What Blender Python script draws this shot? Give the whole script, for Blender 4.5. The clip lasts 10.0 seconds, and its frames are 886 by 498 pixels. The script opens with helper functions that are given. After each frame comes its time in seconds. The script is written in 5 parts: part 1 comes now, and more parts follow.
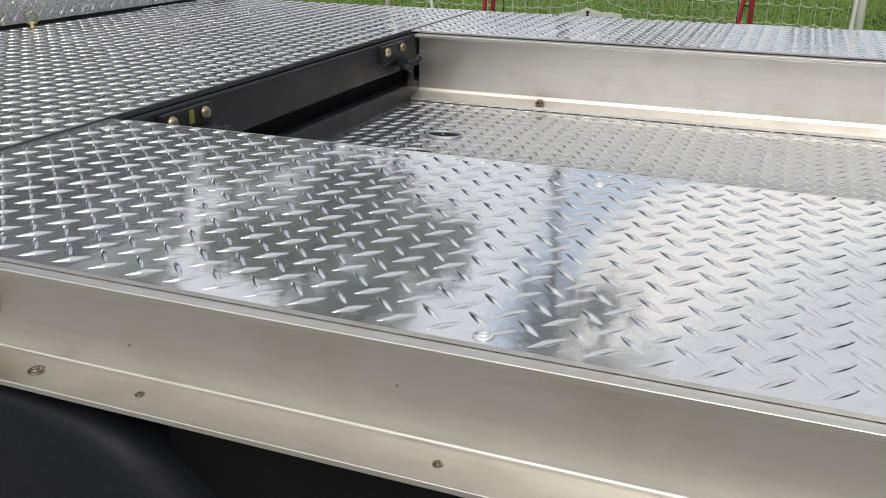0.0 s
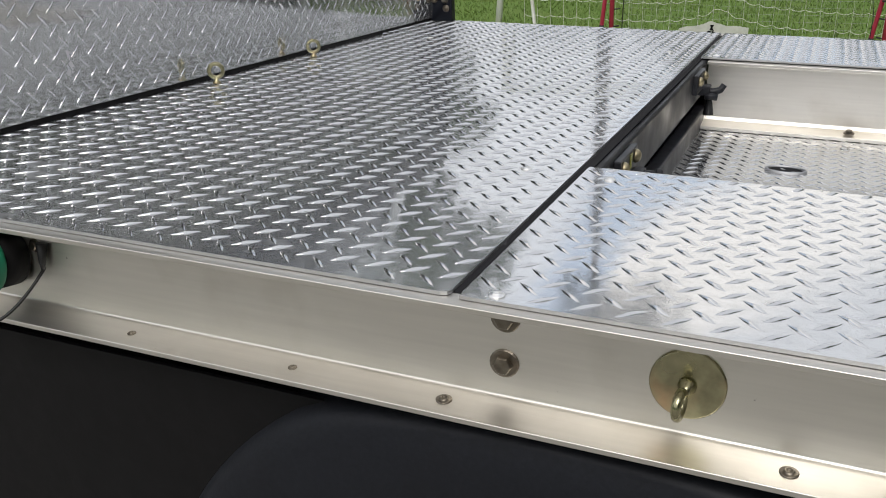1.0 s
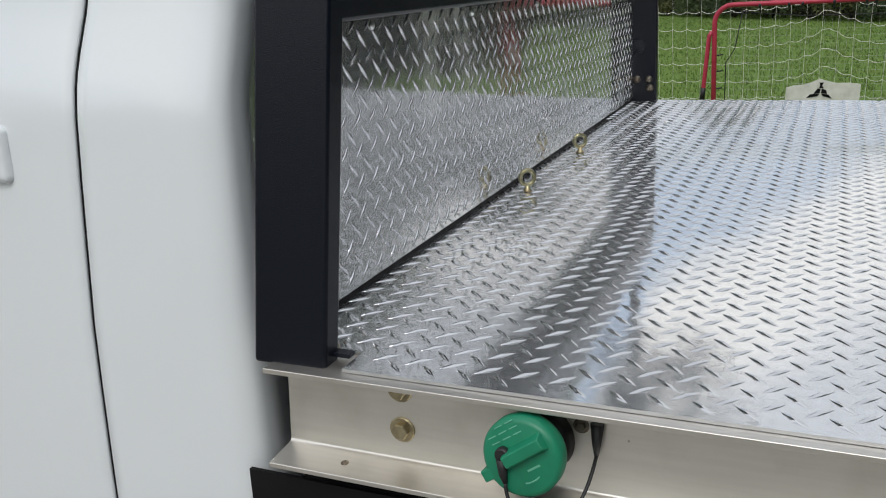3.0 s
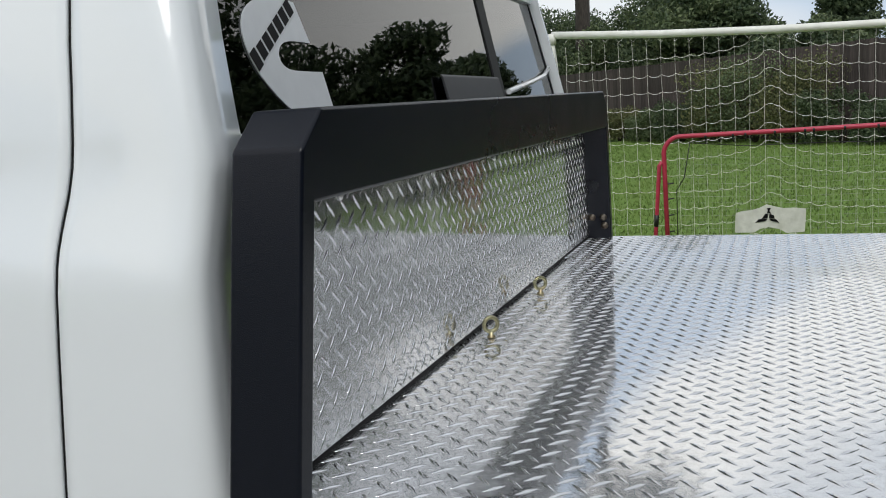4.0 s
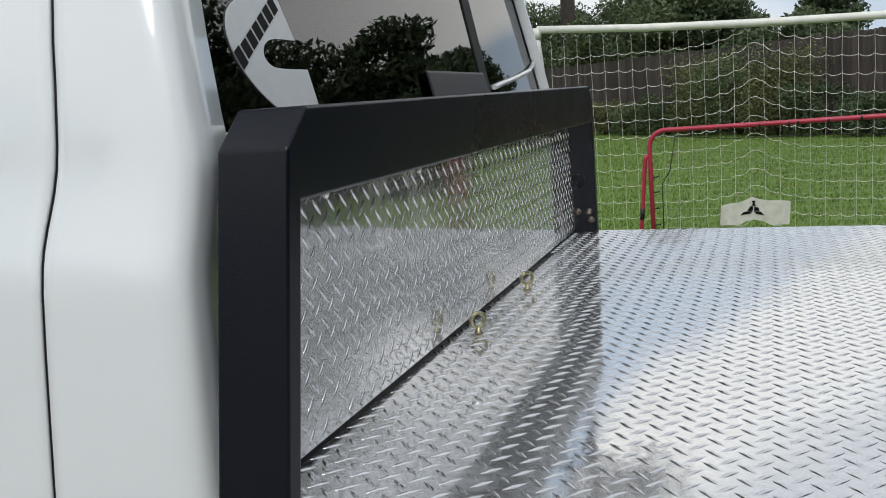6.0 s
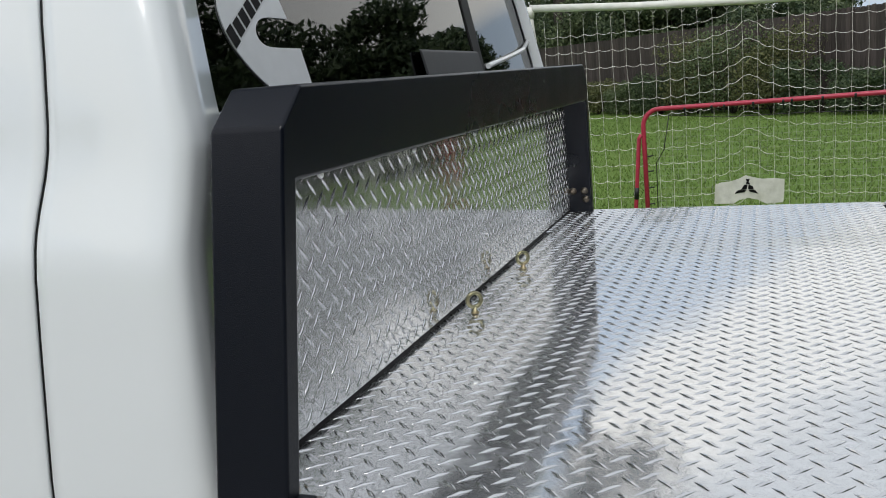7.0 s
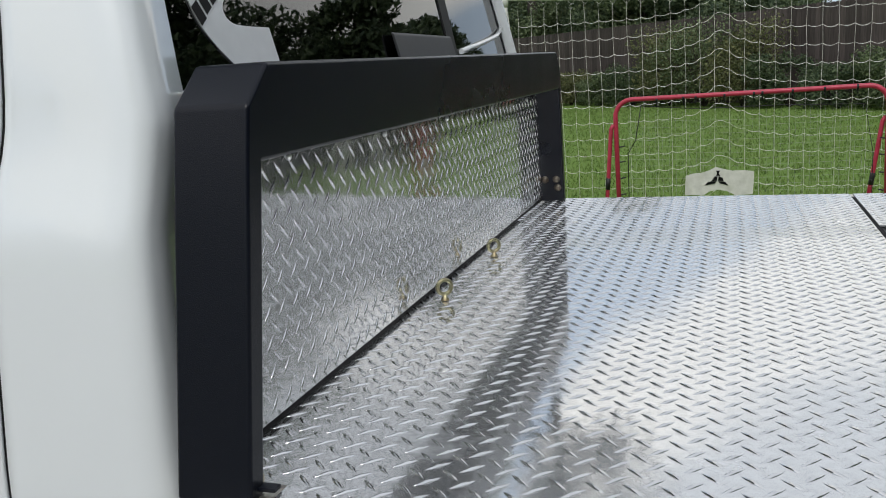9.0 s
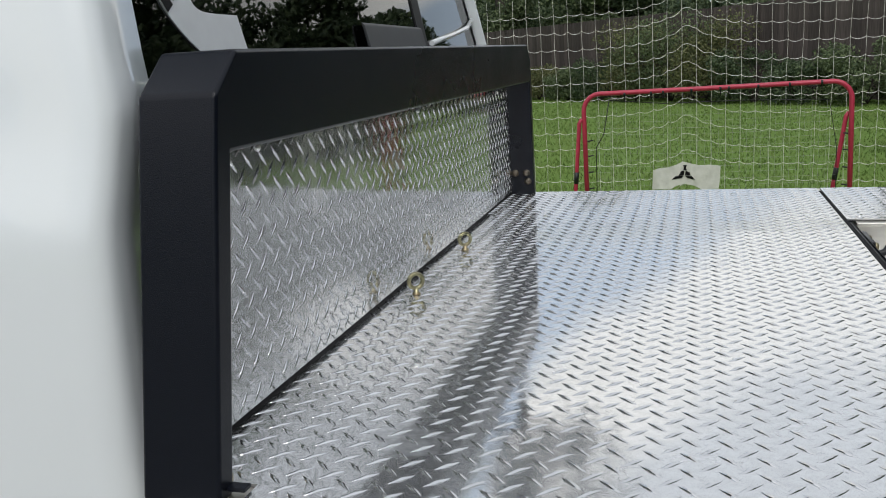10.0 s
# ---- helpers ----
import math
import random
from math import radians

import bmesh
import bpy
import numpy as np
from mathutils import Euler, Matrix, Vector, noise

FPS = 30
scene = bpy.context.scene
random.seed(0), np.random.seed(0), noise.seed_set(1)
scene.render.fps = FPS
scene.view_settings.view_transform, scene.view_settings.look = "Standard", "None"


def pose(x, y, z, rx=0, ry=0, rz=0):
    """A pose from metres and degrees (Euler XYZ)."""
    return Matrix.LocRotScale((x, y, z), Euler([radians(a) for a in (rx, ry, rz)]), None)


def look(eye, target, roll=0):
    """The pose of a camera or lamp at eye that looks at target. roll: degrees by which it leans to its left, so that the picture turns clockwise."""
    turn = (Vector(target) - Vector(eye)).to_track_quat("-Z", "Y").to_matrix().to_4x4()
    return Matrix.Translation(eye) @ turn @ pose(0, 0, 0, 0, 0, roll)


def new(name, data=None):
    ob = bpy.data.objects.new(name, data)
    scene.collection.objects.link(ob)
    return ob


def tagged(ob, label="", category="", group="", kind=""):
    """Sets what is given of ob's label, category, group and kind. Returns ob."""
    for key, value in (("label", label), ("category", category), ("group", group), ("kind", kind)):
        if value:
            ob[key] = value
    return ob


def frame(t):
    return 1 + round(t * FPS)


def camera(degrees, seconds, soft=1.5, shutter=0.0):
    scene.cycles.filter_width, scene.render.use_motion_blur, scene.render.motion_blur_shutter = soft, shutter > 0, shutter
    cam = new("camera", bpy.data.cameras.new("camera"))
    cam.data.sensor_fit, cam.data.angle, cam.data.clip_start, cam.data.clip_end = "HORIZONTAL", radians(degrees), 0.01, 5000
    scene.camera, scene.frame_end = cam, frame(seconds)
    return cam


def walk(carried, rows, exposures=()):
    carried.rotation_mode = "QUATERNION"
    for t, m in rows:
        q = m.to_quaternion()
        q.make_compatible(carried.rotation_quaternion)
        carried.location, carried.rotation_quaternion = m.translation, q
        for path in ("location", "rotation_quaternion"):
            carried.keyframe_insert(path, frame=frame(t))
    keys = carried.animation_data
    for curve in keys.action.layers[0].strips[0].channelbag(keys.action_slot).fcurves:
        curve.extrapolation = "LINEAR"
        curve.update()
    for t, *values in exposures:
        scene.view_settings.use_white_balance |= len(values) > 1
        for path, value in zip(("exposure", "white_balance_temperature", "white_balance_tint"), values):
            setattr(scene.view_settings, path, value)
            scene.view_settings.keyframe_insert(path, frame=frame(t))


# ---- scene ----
cam = camera(52.6, 10.0, soft=1.0)
PATH = [
    (0, (1.958, -0.607, 1.322), (1.29, 1.139, 0.611), 0.6),
    (0.3, (1.74, -0.642, 1.348), (0.993, 1.073, 0.638), 0.4),
    (0.5, (1.58, -0.669, 1.352), (0.801, 1.032, 0.646), 0.4),
    (0.8, (1.387, -0.721, 1.341), (0.629, 0.994, 0.645), 0.2),
    (1, (1.251, -0.767, 1.354), (0.529, 0.963, 0.659), 0.1),
    (1.5, (0.989, -0.824, 1.366), (0.306, 0.933, 0.697), -0.4),
    (2, (0.797, -0.778, 1.383), (0.043, 0.954, 0.726), -1.2),
    (2.5, (0.649, -0.778, 1.404), (-0.138, 0.946, 0.764), -2.0),
    (3, (0.574, -0.819, 1.418), (-0.21, 0.932, 0.853), -2.9),
    (3.2, (0.571, -0.838, 1.444), (-0.204, 0.938, 0.95), -3.1),
    (4.3, (0.593, -0.862, 1.489), (-0.113, 0.987, 1.201), -3.7),
    (4.5, (0.592, -0.864, 1.494), (-0.112, 0.985, 1.197), -3.6),
    (5, (0.594, -0.863, 1.493), (-0.107, 0.985, 1.187), -3.7),
    (6.5, (0.589, -0.862, 1.485), (-0.095, 0.988, 1.152), -4.3),
    (7, (0.585, -0.856, 1.483), (-0.093, 0.991, 1.124), -4.5),
    (7.5, (0.579, -0.842, 1.476), (-0.088, 1.004, 1.089), -4.2),
    (8, (0.584, -0.848, 1.48), (-0.084, 0.997, 1.09), -4.1),
    (8.5, (0.576, -0.838, 1.474), (-0.071, 1.014, 1.082), -3.9),
    (9, (0.58, -0.836, 1.473), (-0.038, 1.026, 1.086), -3.6),
    (9.5, (0.569, -0.834, 1.473), (-0.021, 1.038, 1.085), -3.2),
    (10, (0.566, -0.818, 1.468), (0.017, 1.062, 1.064), -3.2),
]
walk(cam, [(t, look(eye, aim, lean)) for t, eye, aim, lean in PATH], exposures=((0.0, -0.07, 6520, 11), (0.5, -0.08, 6500, 11), (1.2, -0.02, 6470, 11), (2.0, 0.0, 6400, 11), (3.0, -0.07, 6310, 10), (4.5, -0.06, 6310, 9), (10.0, -0.06, 6310, 9)))

# ---- sky and sun: bright overcast ----
SUN_EL, SUN_AZ = radians(52), radians(205)
world = bpy.data.worlds.new("world")
scene.world = world
world.use_nodes = True
wn, wl = world.node_tree.nodes, world.node_tree.links
wn.clear()
w_out = wn.new("ShaderNodeOutputWorld")
w_bg = wn.new("ShaderNodeBackground")
w_sky = wn.new("ShaderNodeTexSky")
w_sky.sky_type, w_sky.sun_disc = "NISHITA", False
w_sky.sun_elevation, w_sky.sun_rotation = SUN_EL, SUN_AZ
w_sky.dust_density, w_sky.air_density = 2.5, 1.3
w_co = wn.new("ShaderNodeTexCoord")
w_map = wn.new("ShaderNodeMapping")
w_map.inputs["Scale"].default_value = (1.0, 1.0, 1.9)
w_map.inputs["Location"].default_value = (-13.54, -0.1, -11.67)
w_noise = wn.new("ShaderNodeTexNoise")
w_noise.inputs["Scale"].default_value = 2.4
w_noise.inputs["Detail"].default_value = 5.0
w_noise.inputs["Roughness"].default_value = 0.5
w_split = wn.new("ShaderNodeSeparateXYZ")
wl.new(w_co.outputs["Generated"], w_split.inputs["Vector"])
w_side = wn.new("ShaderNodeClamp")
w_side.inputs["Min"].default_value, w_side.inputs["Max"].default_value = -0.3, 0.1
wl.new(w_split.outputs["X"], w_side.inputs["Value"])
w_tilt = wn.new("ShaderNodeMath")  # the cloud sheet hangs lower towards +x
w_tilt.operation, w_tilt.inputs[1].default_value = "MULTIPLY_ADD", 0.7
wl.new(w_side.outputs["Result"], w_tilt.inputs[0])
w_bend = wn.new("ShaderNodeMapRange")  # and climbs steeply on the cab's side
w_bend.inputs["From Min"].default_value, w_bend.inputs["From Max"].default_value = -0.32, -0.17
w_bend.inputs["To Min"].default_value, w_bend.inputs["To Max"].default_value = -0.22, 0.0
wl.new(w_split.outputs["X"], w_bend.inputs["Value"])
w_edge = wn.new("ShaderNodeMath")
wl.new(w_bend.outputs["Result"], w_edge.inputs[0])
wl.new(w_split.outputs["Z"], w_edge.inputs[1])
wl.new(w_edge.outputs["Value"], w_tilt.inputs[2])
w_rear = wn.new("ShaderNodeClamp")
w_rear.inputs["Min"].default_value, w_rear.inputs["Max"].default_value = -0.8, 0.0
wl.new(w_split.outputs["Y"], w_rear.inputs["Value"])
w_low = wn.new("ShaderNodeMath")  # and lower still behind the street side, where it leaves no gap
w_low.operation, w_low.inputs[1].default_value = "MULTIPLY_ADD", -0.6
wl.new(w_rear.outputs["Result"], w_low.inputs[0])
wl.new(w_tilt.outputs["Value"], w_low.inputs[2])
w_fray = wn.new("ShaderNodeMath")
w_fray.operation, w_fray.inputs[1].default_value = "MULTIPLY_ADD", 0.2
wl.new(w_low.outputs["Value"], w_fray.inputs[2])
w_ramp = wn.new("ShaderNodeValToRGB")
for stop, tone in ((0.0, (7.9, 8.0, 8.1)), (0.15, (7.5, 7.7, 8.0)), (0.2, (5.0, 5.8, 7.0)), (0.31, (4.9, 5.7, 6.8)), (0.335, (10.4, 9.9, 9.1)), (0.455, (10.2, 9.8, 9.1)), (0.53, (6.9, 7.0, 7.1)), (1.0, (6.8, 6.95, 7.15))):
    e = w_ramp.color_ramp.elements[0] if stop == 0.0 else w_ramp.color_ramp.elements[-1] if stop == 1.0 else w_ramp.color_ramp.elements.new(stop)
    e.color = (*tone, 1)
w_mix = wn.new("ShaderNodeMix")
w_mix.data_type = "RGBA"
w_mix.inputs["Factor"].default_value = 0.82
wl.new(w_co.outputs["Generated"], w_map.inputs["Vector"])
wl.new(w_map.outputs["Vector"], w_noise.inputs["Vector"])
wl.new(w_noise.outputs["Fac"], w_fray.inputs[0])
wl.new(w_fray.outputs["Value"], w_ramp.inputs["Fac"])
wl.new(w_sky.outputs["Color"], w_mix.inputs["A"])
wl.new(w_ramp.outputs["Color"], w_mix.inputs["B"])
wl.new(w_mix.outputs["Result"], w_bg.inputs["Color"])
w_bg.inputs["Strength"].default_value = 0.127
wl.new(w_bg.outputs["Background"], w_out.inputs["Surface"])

sun_data = bpy.data.lights.new("sun", "SUN")
sun_data.energy, sun_data.angle, sun_data.color = 1.65, radians(30), (1.0, 0.96, 0.9)
sun = new("sun", sun_data)
sun.matrix_world = look((3, -10, 12), (0, 0, 0))


# ---- materials ----
def material(name, base, rough=0.5, metal=0.0, vary=0.0, scale=(30, 30, 30), rough_vary=0.0, bump=0.0, bump_scale=None,
             coat=0.0, stain=0.0, stain_scale=3.0, stain_colour=None, specular=0.5, detail=4.0, piece=0.0, sheen=0.0):
    m = bpy.data.materials.new(name)
    m.use_nodes = True
    n, l = m.node_tree.nodes, m.node_tree.links
    b = n["Principled BSDF"]
    b.inputs["Metallic"].default_value = metal
    b.inputs["Specular IOR Level"].default_value = specular
    b.inputs["Coat Weight"].default_value = coat
    b.inputs["Coat Roughness"].default_value = 0.04
    co = n.new("ShaderNodeTexCoord")
    mp = n.new("ShaderNodeMapping")
    mp.inputs["Scale"].default_value = scale
    l.new(co.outputs["Object"], mp.inputs["Vector"])
    fine = n.new("ShaderNodeTexNoise")
    fine.inputs["Scale"].default_value = 1.0
    fine.inputs["Detail"].default_value = detail
    l.new(mp.outputs["Vector"], fine.inputs["Vector"])
    big = n.new("ShaderNodeTexNoise")
    big.inputs["Scale"].default_value = stain_scale
    big.inputs["Detail"].default_value = 5.0
    l.new(co.outputs["Object"], big.inputs["Vector"])
    lo = tuple(max(0.0, c * (1 - vary)) for c in base)
    hi = tuple(min(1.0, c * (1 + vary)) for c in base)
    ramp = n.new("ShaderNodeValToRGB")
    ramp.color_ramp.elements[0].position, ramp.color_ramp.elements[0].color = 0.3, (*lo, 1)
    ramp.color_ramp.elements[1].position, ramp.color_ramp.elements[1].color = 0.7, (*hi, 1)
    l.new(fine.outputs["Fac"], ramp.inputs["Fac"])
    colour = ramp.outputs["Color"]
    if stain > 0:
        mask = n.new("ShaderNodeMapRange")
        mask.inputs["From Min"].default_value, mask.inputs["From Max"].default_value = 0.5, 0.75
        mask.inputs["To Max"].default_value = stain
        l.new(big.outputs["Fac"], mask.inputs["Value"])
        mix = n.new("ShaderNodeMix")
        mix.data_type = "RGBA"
        mix.inputs["B"].default_value = (*(stain_colour or tuple(c * 0.5 for c in base)), 1)
        l.new(mask.outputs["Result"], mix.inputs["Factor"])
        l.new(colour, mix.inputs["A"])
        colour = mix.outputs["Result"]
    if piece > 0:
        info = n.new("ShaderNodeObjectInfo")
        tone = n.new("ShaderNodeMapRange")
        tone.inputs["To Min"].default_value, tone.inputs["To Max"].default_value = 1 - piece, 1 + piece
        l.new(info.outputs["Random"], tone.inputs["Value"])
        hsv = n.new("ShaderNodeHueSaturation")
        l.new(tone.outputs["Result"], hsv.inputs["Value"])
        l.new(colour, hsv.inputs["Color"])
        colour = hsv.outputs["Color"]
    l.new(colour, b.inputs["Base Color"])
    rr = n.new("ShaderNodeMapRange")
    rr.inputs["From Min"].default_value, rr.inputs["From Max"].default_value = 0.3, 0.7
    rr.inputs["To Min"].default_value, rr.inputs["To Max"].default_value = max(0.02, rough - rough_vary), min(1.0, rough + rough_vary)
    l.new(big.outputs["Fac"], rr.inputs["Value"])
    l.new(rr.outputs["Result"], b.inputs["Roughness"])
    if bump > 0:
        src = fine
        if bump_scale:
            mp2 = n.new("ShaderNodeMapping")
            mp2.inputs["Scale"].default_value = bump_scale
            l.new(co.outputs["Object"], mp2.inputs["Vector"])
            src = n.new("ShaderNodeTexNoise")
            src.inputs["Scale"].default_value = 1.0
            src.inputs["Detail"].default_value = 3.0
            l.new(mp2.outputs["Vector"], src.inputs["Vector"])
        bp = n.new("ShaderNodeBump")
        bp.inputs["Strength"].default_value = 1.0
        bp.inputs["Distance"].default_value = bump
        l.new(src.outputs["Fac"], bp.inputs["Height"])
        l.new(bp.outputs["Normal"], b.inputs["Normal"])
    return m


def leaf_material(name, dark, light):
    m = bpy.data.materials.new(name)
    m.use_nodes = True
    n, l = m.node_tree.nodes, m.node_tree.links
    b = n["Principled BSDF"]
    b.inputs["Roughness"].default_value = 0.55
    b.inputs["Specular IOR Level"].default_value = 0.3
    geo = n.new("ShaderNodeNewGeometry")
    ramp = n.new("ShaderNodeValToRGB")
    ramp.color_ramp.elements[0].color, ramp.color_ramp.elements[1].color = (*dark, 1), (*light, 1)
    l.new(geo.outputs["Random Per Island"], ramp.inputs["Fac"])
    l.new(ramp.outputs["Color"], b.inputs["Base Color"])
    tr = n.new("ShaderNodeBsdfTranslucent")
    l.new(ramp.outputs["Color"], tr.inputs["Color"])
    mx = n.new("ShaderNodeMixShader")
    mx.inputs["Fac"].default_value = 0.25
    l.new(b.outputs["BSDF"], mx.inputs[1])
    l.new(tr.outputs["BSDF"], mx.inputs[2])
    l.new(mx.outputs["Shader"], n["Material Output"].inputs["Surface"])
    return m


def glass_material(name, tint, rough=0.01):
    m = bpy.data.materials.new(name)
    m.use_nodes = True
    b = m.node_tree.nodes["Principled BSDF"]
    b.inputs["Base Color"].default_value = (*tint, 1)
    b.inputs["Roughness"].default_value = rough
    b.inputs["Transmission Weight"].default_value = 1.0
    b.inputs["IOR"].default_value = 1.78
    return m


TREAD = material("bright_tread_plate", (0.825, 0.826, 0.826), 0.08, 1.0, vary=0.05, scale=(60, 60, 60), rough_vary=0.035, bump=0.0006,
                 bump_scale=(9, 9, 9), stain=0.3, stain_scale=5.0, stain_colour=(0.7, 0.7, 0.68))
LUGS = material("burnished_tread_lugs", (0.74, 0.742, 0.742), 0.08, 1.0, vary=0.05, scale=(60, 60, 60), rough_vary=0.04)
BRUSHED = material("mill_finish_aluminium", (0.74, 0.717, 0.667), 0.4, 1.0, vary=0.035, scale=(7, 120, 120), rough_vary=0.07, bump=0.00015,
                   stain=0.45, stain_scale=9.0, stain_colour=(0.52, 0.485, 0.42))
EDGE = material("sheared_aluminium_edge", (0.5, 0.505, 0.52), 0.5, 1.0, vary=0.12)
BLACK = material("black_powder_coat", (0.0028, 0.0042, 0.0092), 0.3, 0.0, specular=0.28, vary=0.1, scale=(300, 300, 300), rough_vary=0.06, bump=0.00025,
                 bump_scale=(700, 700, 700))
SKIRT = material("black_textured_steel", (0.005, 0.0048, 0.0055), 0.6, 0.0, specular=0.2, vary=0.15, scale=(40, 40, 40), rough_vary=0.1, bump=0.0005,
                 stain=0.4, stain_scale=6, stain_colour=(0.012, 0.012, 0.012))
FRAME = material("black_frame_paint", (0.018, 0.019, 0.023), 0.42, 0.0, specular=0.25, vary=0.2, scale=(25, 25, 25), rough_vary=0.12, bump=0.0006,
                 stain=0.5, stain_scale=9, stain_colour=(0.03, 0.029, 0.028))
# black for chassis parts, and for shade filled into openings and gaps
VOID = material("matt_black_parts_and_shade", (0.02, 0.02, 0.022), 0.9, specular=0.1)
PLASTIC = material("black_fender_plastic", (0.0105, 0.012, 0.0165), 0.58, 0.0, specular=0.24, vary=0.12, scale=(150, 150, 150), rough_vary=0.1, bump=0.0004,
                   stain=0.4, stain_scale=8, stain_colour=(0.008, 0.008, 0.0095))
RUBBER = material("tyre_rubber", (0.02, 0.02, 0.02), 0.8, 0.0, vary=0.2, bump=0.001)
PAINT = material("white_car_paint", (0.755, 0.795, 0.822), 0.3, 0.0, vary=0.01, scale=(4, 4, 4), coat=1.0)
SEAM = material("black_door_seal", (0.012, 0.013, 0.014), 0.6)
TINT = glass_material("dark_tinted_glass", (0.055, 0.06, 0.065))
FRIT = material("black_glass_border", (0.008, 0.008, 0.009), 0.08, coat=0.5)
VINYL = material("white_vinyl_decal", (0.66, 0.69, 0.72), 0.4, vary=0.03)
INK = material("black_print", (0.004, 0.004, 0.005), 0.6, specular=0.2)
GREEN = material("green_moulded_plastic", (0.009, 0.195, 0.102), 0.42, vary=0.08, scale=(60, 60, 60), rough_vary=0.08, bump=0.0002)
PALE = material("pale_moulded_print", (0.13, 0.4, 0.28), 0.5)
CORD = material("black_rubber_cord", (0.012, 0.012, 0.013), 0.5)
ZINC = material("yellow_zinc_steel", (0.37, 0.35, 0.22), 0.32, 1.0, vary=0.25, scale=(55, 55, 55), rough_vary=0.1, stain=0.6, stain_scale=22,
                stain_colour=(0.55, 0.33, 0.2))
STEEL = material("dull_steel", (0.2, 0.178, 0.145), 0.42, 1.0, vary=0.3, scale=(90, 90, 90), rough_vary=0.1, stain=0.4, stain_scale=30,
                 stain_colour=(0.2, 0.12, 0.07))
OLD_ZINC = material("aged_yellow_zinc", (0.36, 0.31, 0.2), 0.45, 1.0, vary=0.3, scale=(70, 70, 70), rough_vary=0.1)
BRIGHT = material("bright_steel_screw", (0.9, 0.9, 0.89), 0.4, 1.0, vary=0.05)
STICKER = material("yellow_green_sticker", (0.2, 0.2, 0.05), 0.5, vary=0.15)
RED = material("red_painted_tube", (0.41, 0.03, 0.065), 0.4, vary=0.12, scale=(25, 25, 25), rough_vary=0.1)
WHITE_TUBE = material("weathered_white_tube", (0.72, 0.73, 0.68), 0.45, vary=0.08, scale=(14, 14, 14), stain=0.35, stain_scale=7, stain_colour=(0.42, 0.4, 0.33))
NETTING = material("white_net_cord", (0.72, 0.72, 0.66), 0.8, vary=0.1)
FAINT_NET = material("grey_net_cord", (0.35, 0.38, 0.34), 0.8)
FABRIC = material("off_white_fabric", (0.6, 0.6, 0.55), 0.85, vary=0.1, scale=(20, 20, 20), stain=0.5, stain_scale=9, stain_colour=(0.4, 0.41, 0.33), bump=0.004)
FENCE_WOOD = material("weathered_brown_fence_wood", (0.068, 0.056, 0.052), 0.85, vary=0.3, scale=(30, 30, 2.5), bump=0.003, piece=0.3,
                      stain=0.4, stain_scale=2.0, stain_colour=(0.06, 0.05, 0.042))
BARK = material("dark_bark", (0.05, 0.042, 0.036), 0.9, vary=0.35, scale=(16, 16, 4), bump=0.02)
LEAF = leaf_material("broadleaf_green", (0.05, 0.08, 0.038), (0.175, 0.22, 0.105))
LEAF_DARK = leaf_material("deep_green_leaf", (0.034, 0.06, 0.032), (0.115, 0.155, 0.075))
LEAF_PALE = leaf_material("yellow_green_leaf", (0.06, 0.08, 0.032), (0.19, 0.195, 0.085))
GRASS = material("mown_grass", (0.125, 0.205, 0.044), 0.9, vary=0.4, scale=(45, 45, 45), stain=0.55, stain_scale=0.9, stain_colour=(0.15, 0.2, 0.05), bump=0.02, specular=0.15)
# near-black leaf with deep shade put into its colour, for the unseen hedge
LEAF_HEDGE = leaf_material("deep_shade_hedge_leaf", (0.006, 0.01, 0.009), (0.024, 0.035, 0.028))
NEEDLES = leaf_material("blue_green_pine_needles", (0.018, 0.03, 0.034), (0.05, 0.068, 0.07))
BLADE = leaf_material("grass_blade", (0.105, 0.175, 0.038), (0.18, 0.255, 0.068))
DRIVE = material("tan_concrete", (0.29, 0.278, 0.256), 0.85, vary=0.15, scale=(50, 50, 50), stain=0.9, stain_scale=0.7, stain_colour=(0.19, 0.175, 0.155), bump=0.002)


def add_haze(m, share, rough, smudge=0.0):
    """Adds a wide gloss lobe to a metal, as fine scratches do, stronger where the metal is smudged."""
    n, l = m.node_tree.nodes, m.node_tree.links
    b = n["Principled BSDF"]
    g = n.new("ShaderNodeBsdfAnisotropic")
    g.inputs["Roughness"].default_value = rough
    g.inputs["Color"].default_value = (0.785, 0.795, 0.81, 1)
    mx = n.new("ShaderNodeMixShader")
    mx.inputs["Fac"].default_value = share
    if smudge > 0:
        co = n.new("ShaderNodeTexCoord")
        t = n.new("ShaderNodeTexNoise")
        t.inputs["Scale"].default_value = 7.0
        t.inputs["Detail"].default_value = 6.0
        t.inputs["Roughness"].default_value = 0.62
        l.new(co.outputs["Object"], t.inputs["Vector"])
        k = n.new("ShaderNodeMapRange")
        k.inputs["From Min"].default_value, k.inputs["From Max"].default_value = 0.6, 0.74
        k.inputs["To Min"].default_value, k.inputs["To Max"].default_value = share, share + smudge
        l.new(t.outputs["Fac"], k.inputs["Value"])
        l.new(k.outputs["Result"], mx.inputs["Fac"])
    l.new(b.outputs["BSDF"], mx.inputs[1])
    l.new(g.outputs["BSDF"], mx.inputs[2])
    l.new(mx.outputs["Shader"], n["Material Output"].inputs["Surface"])


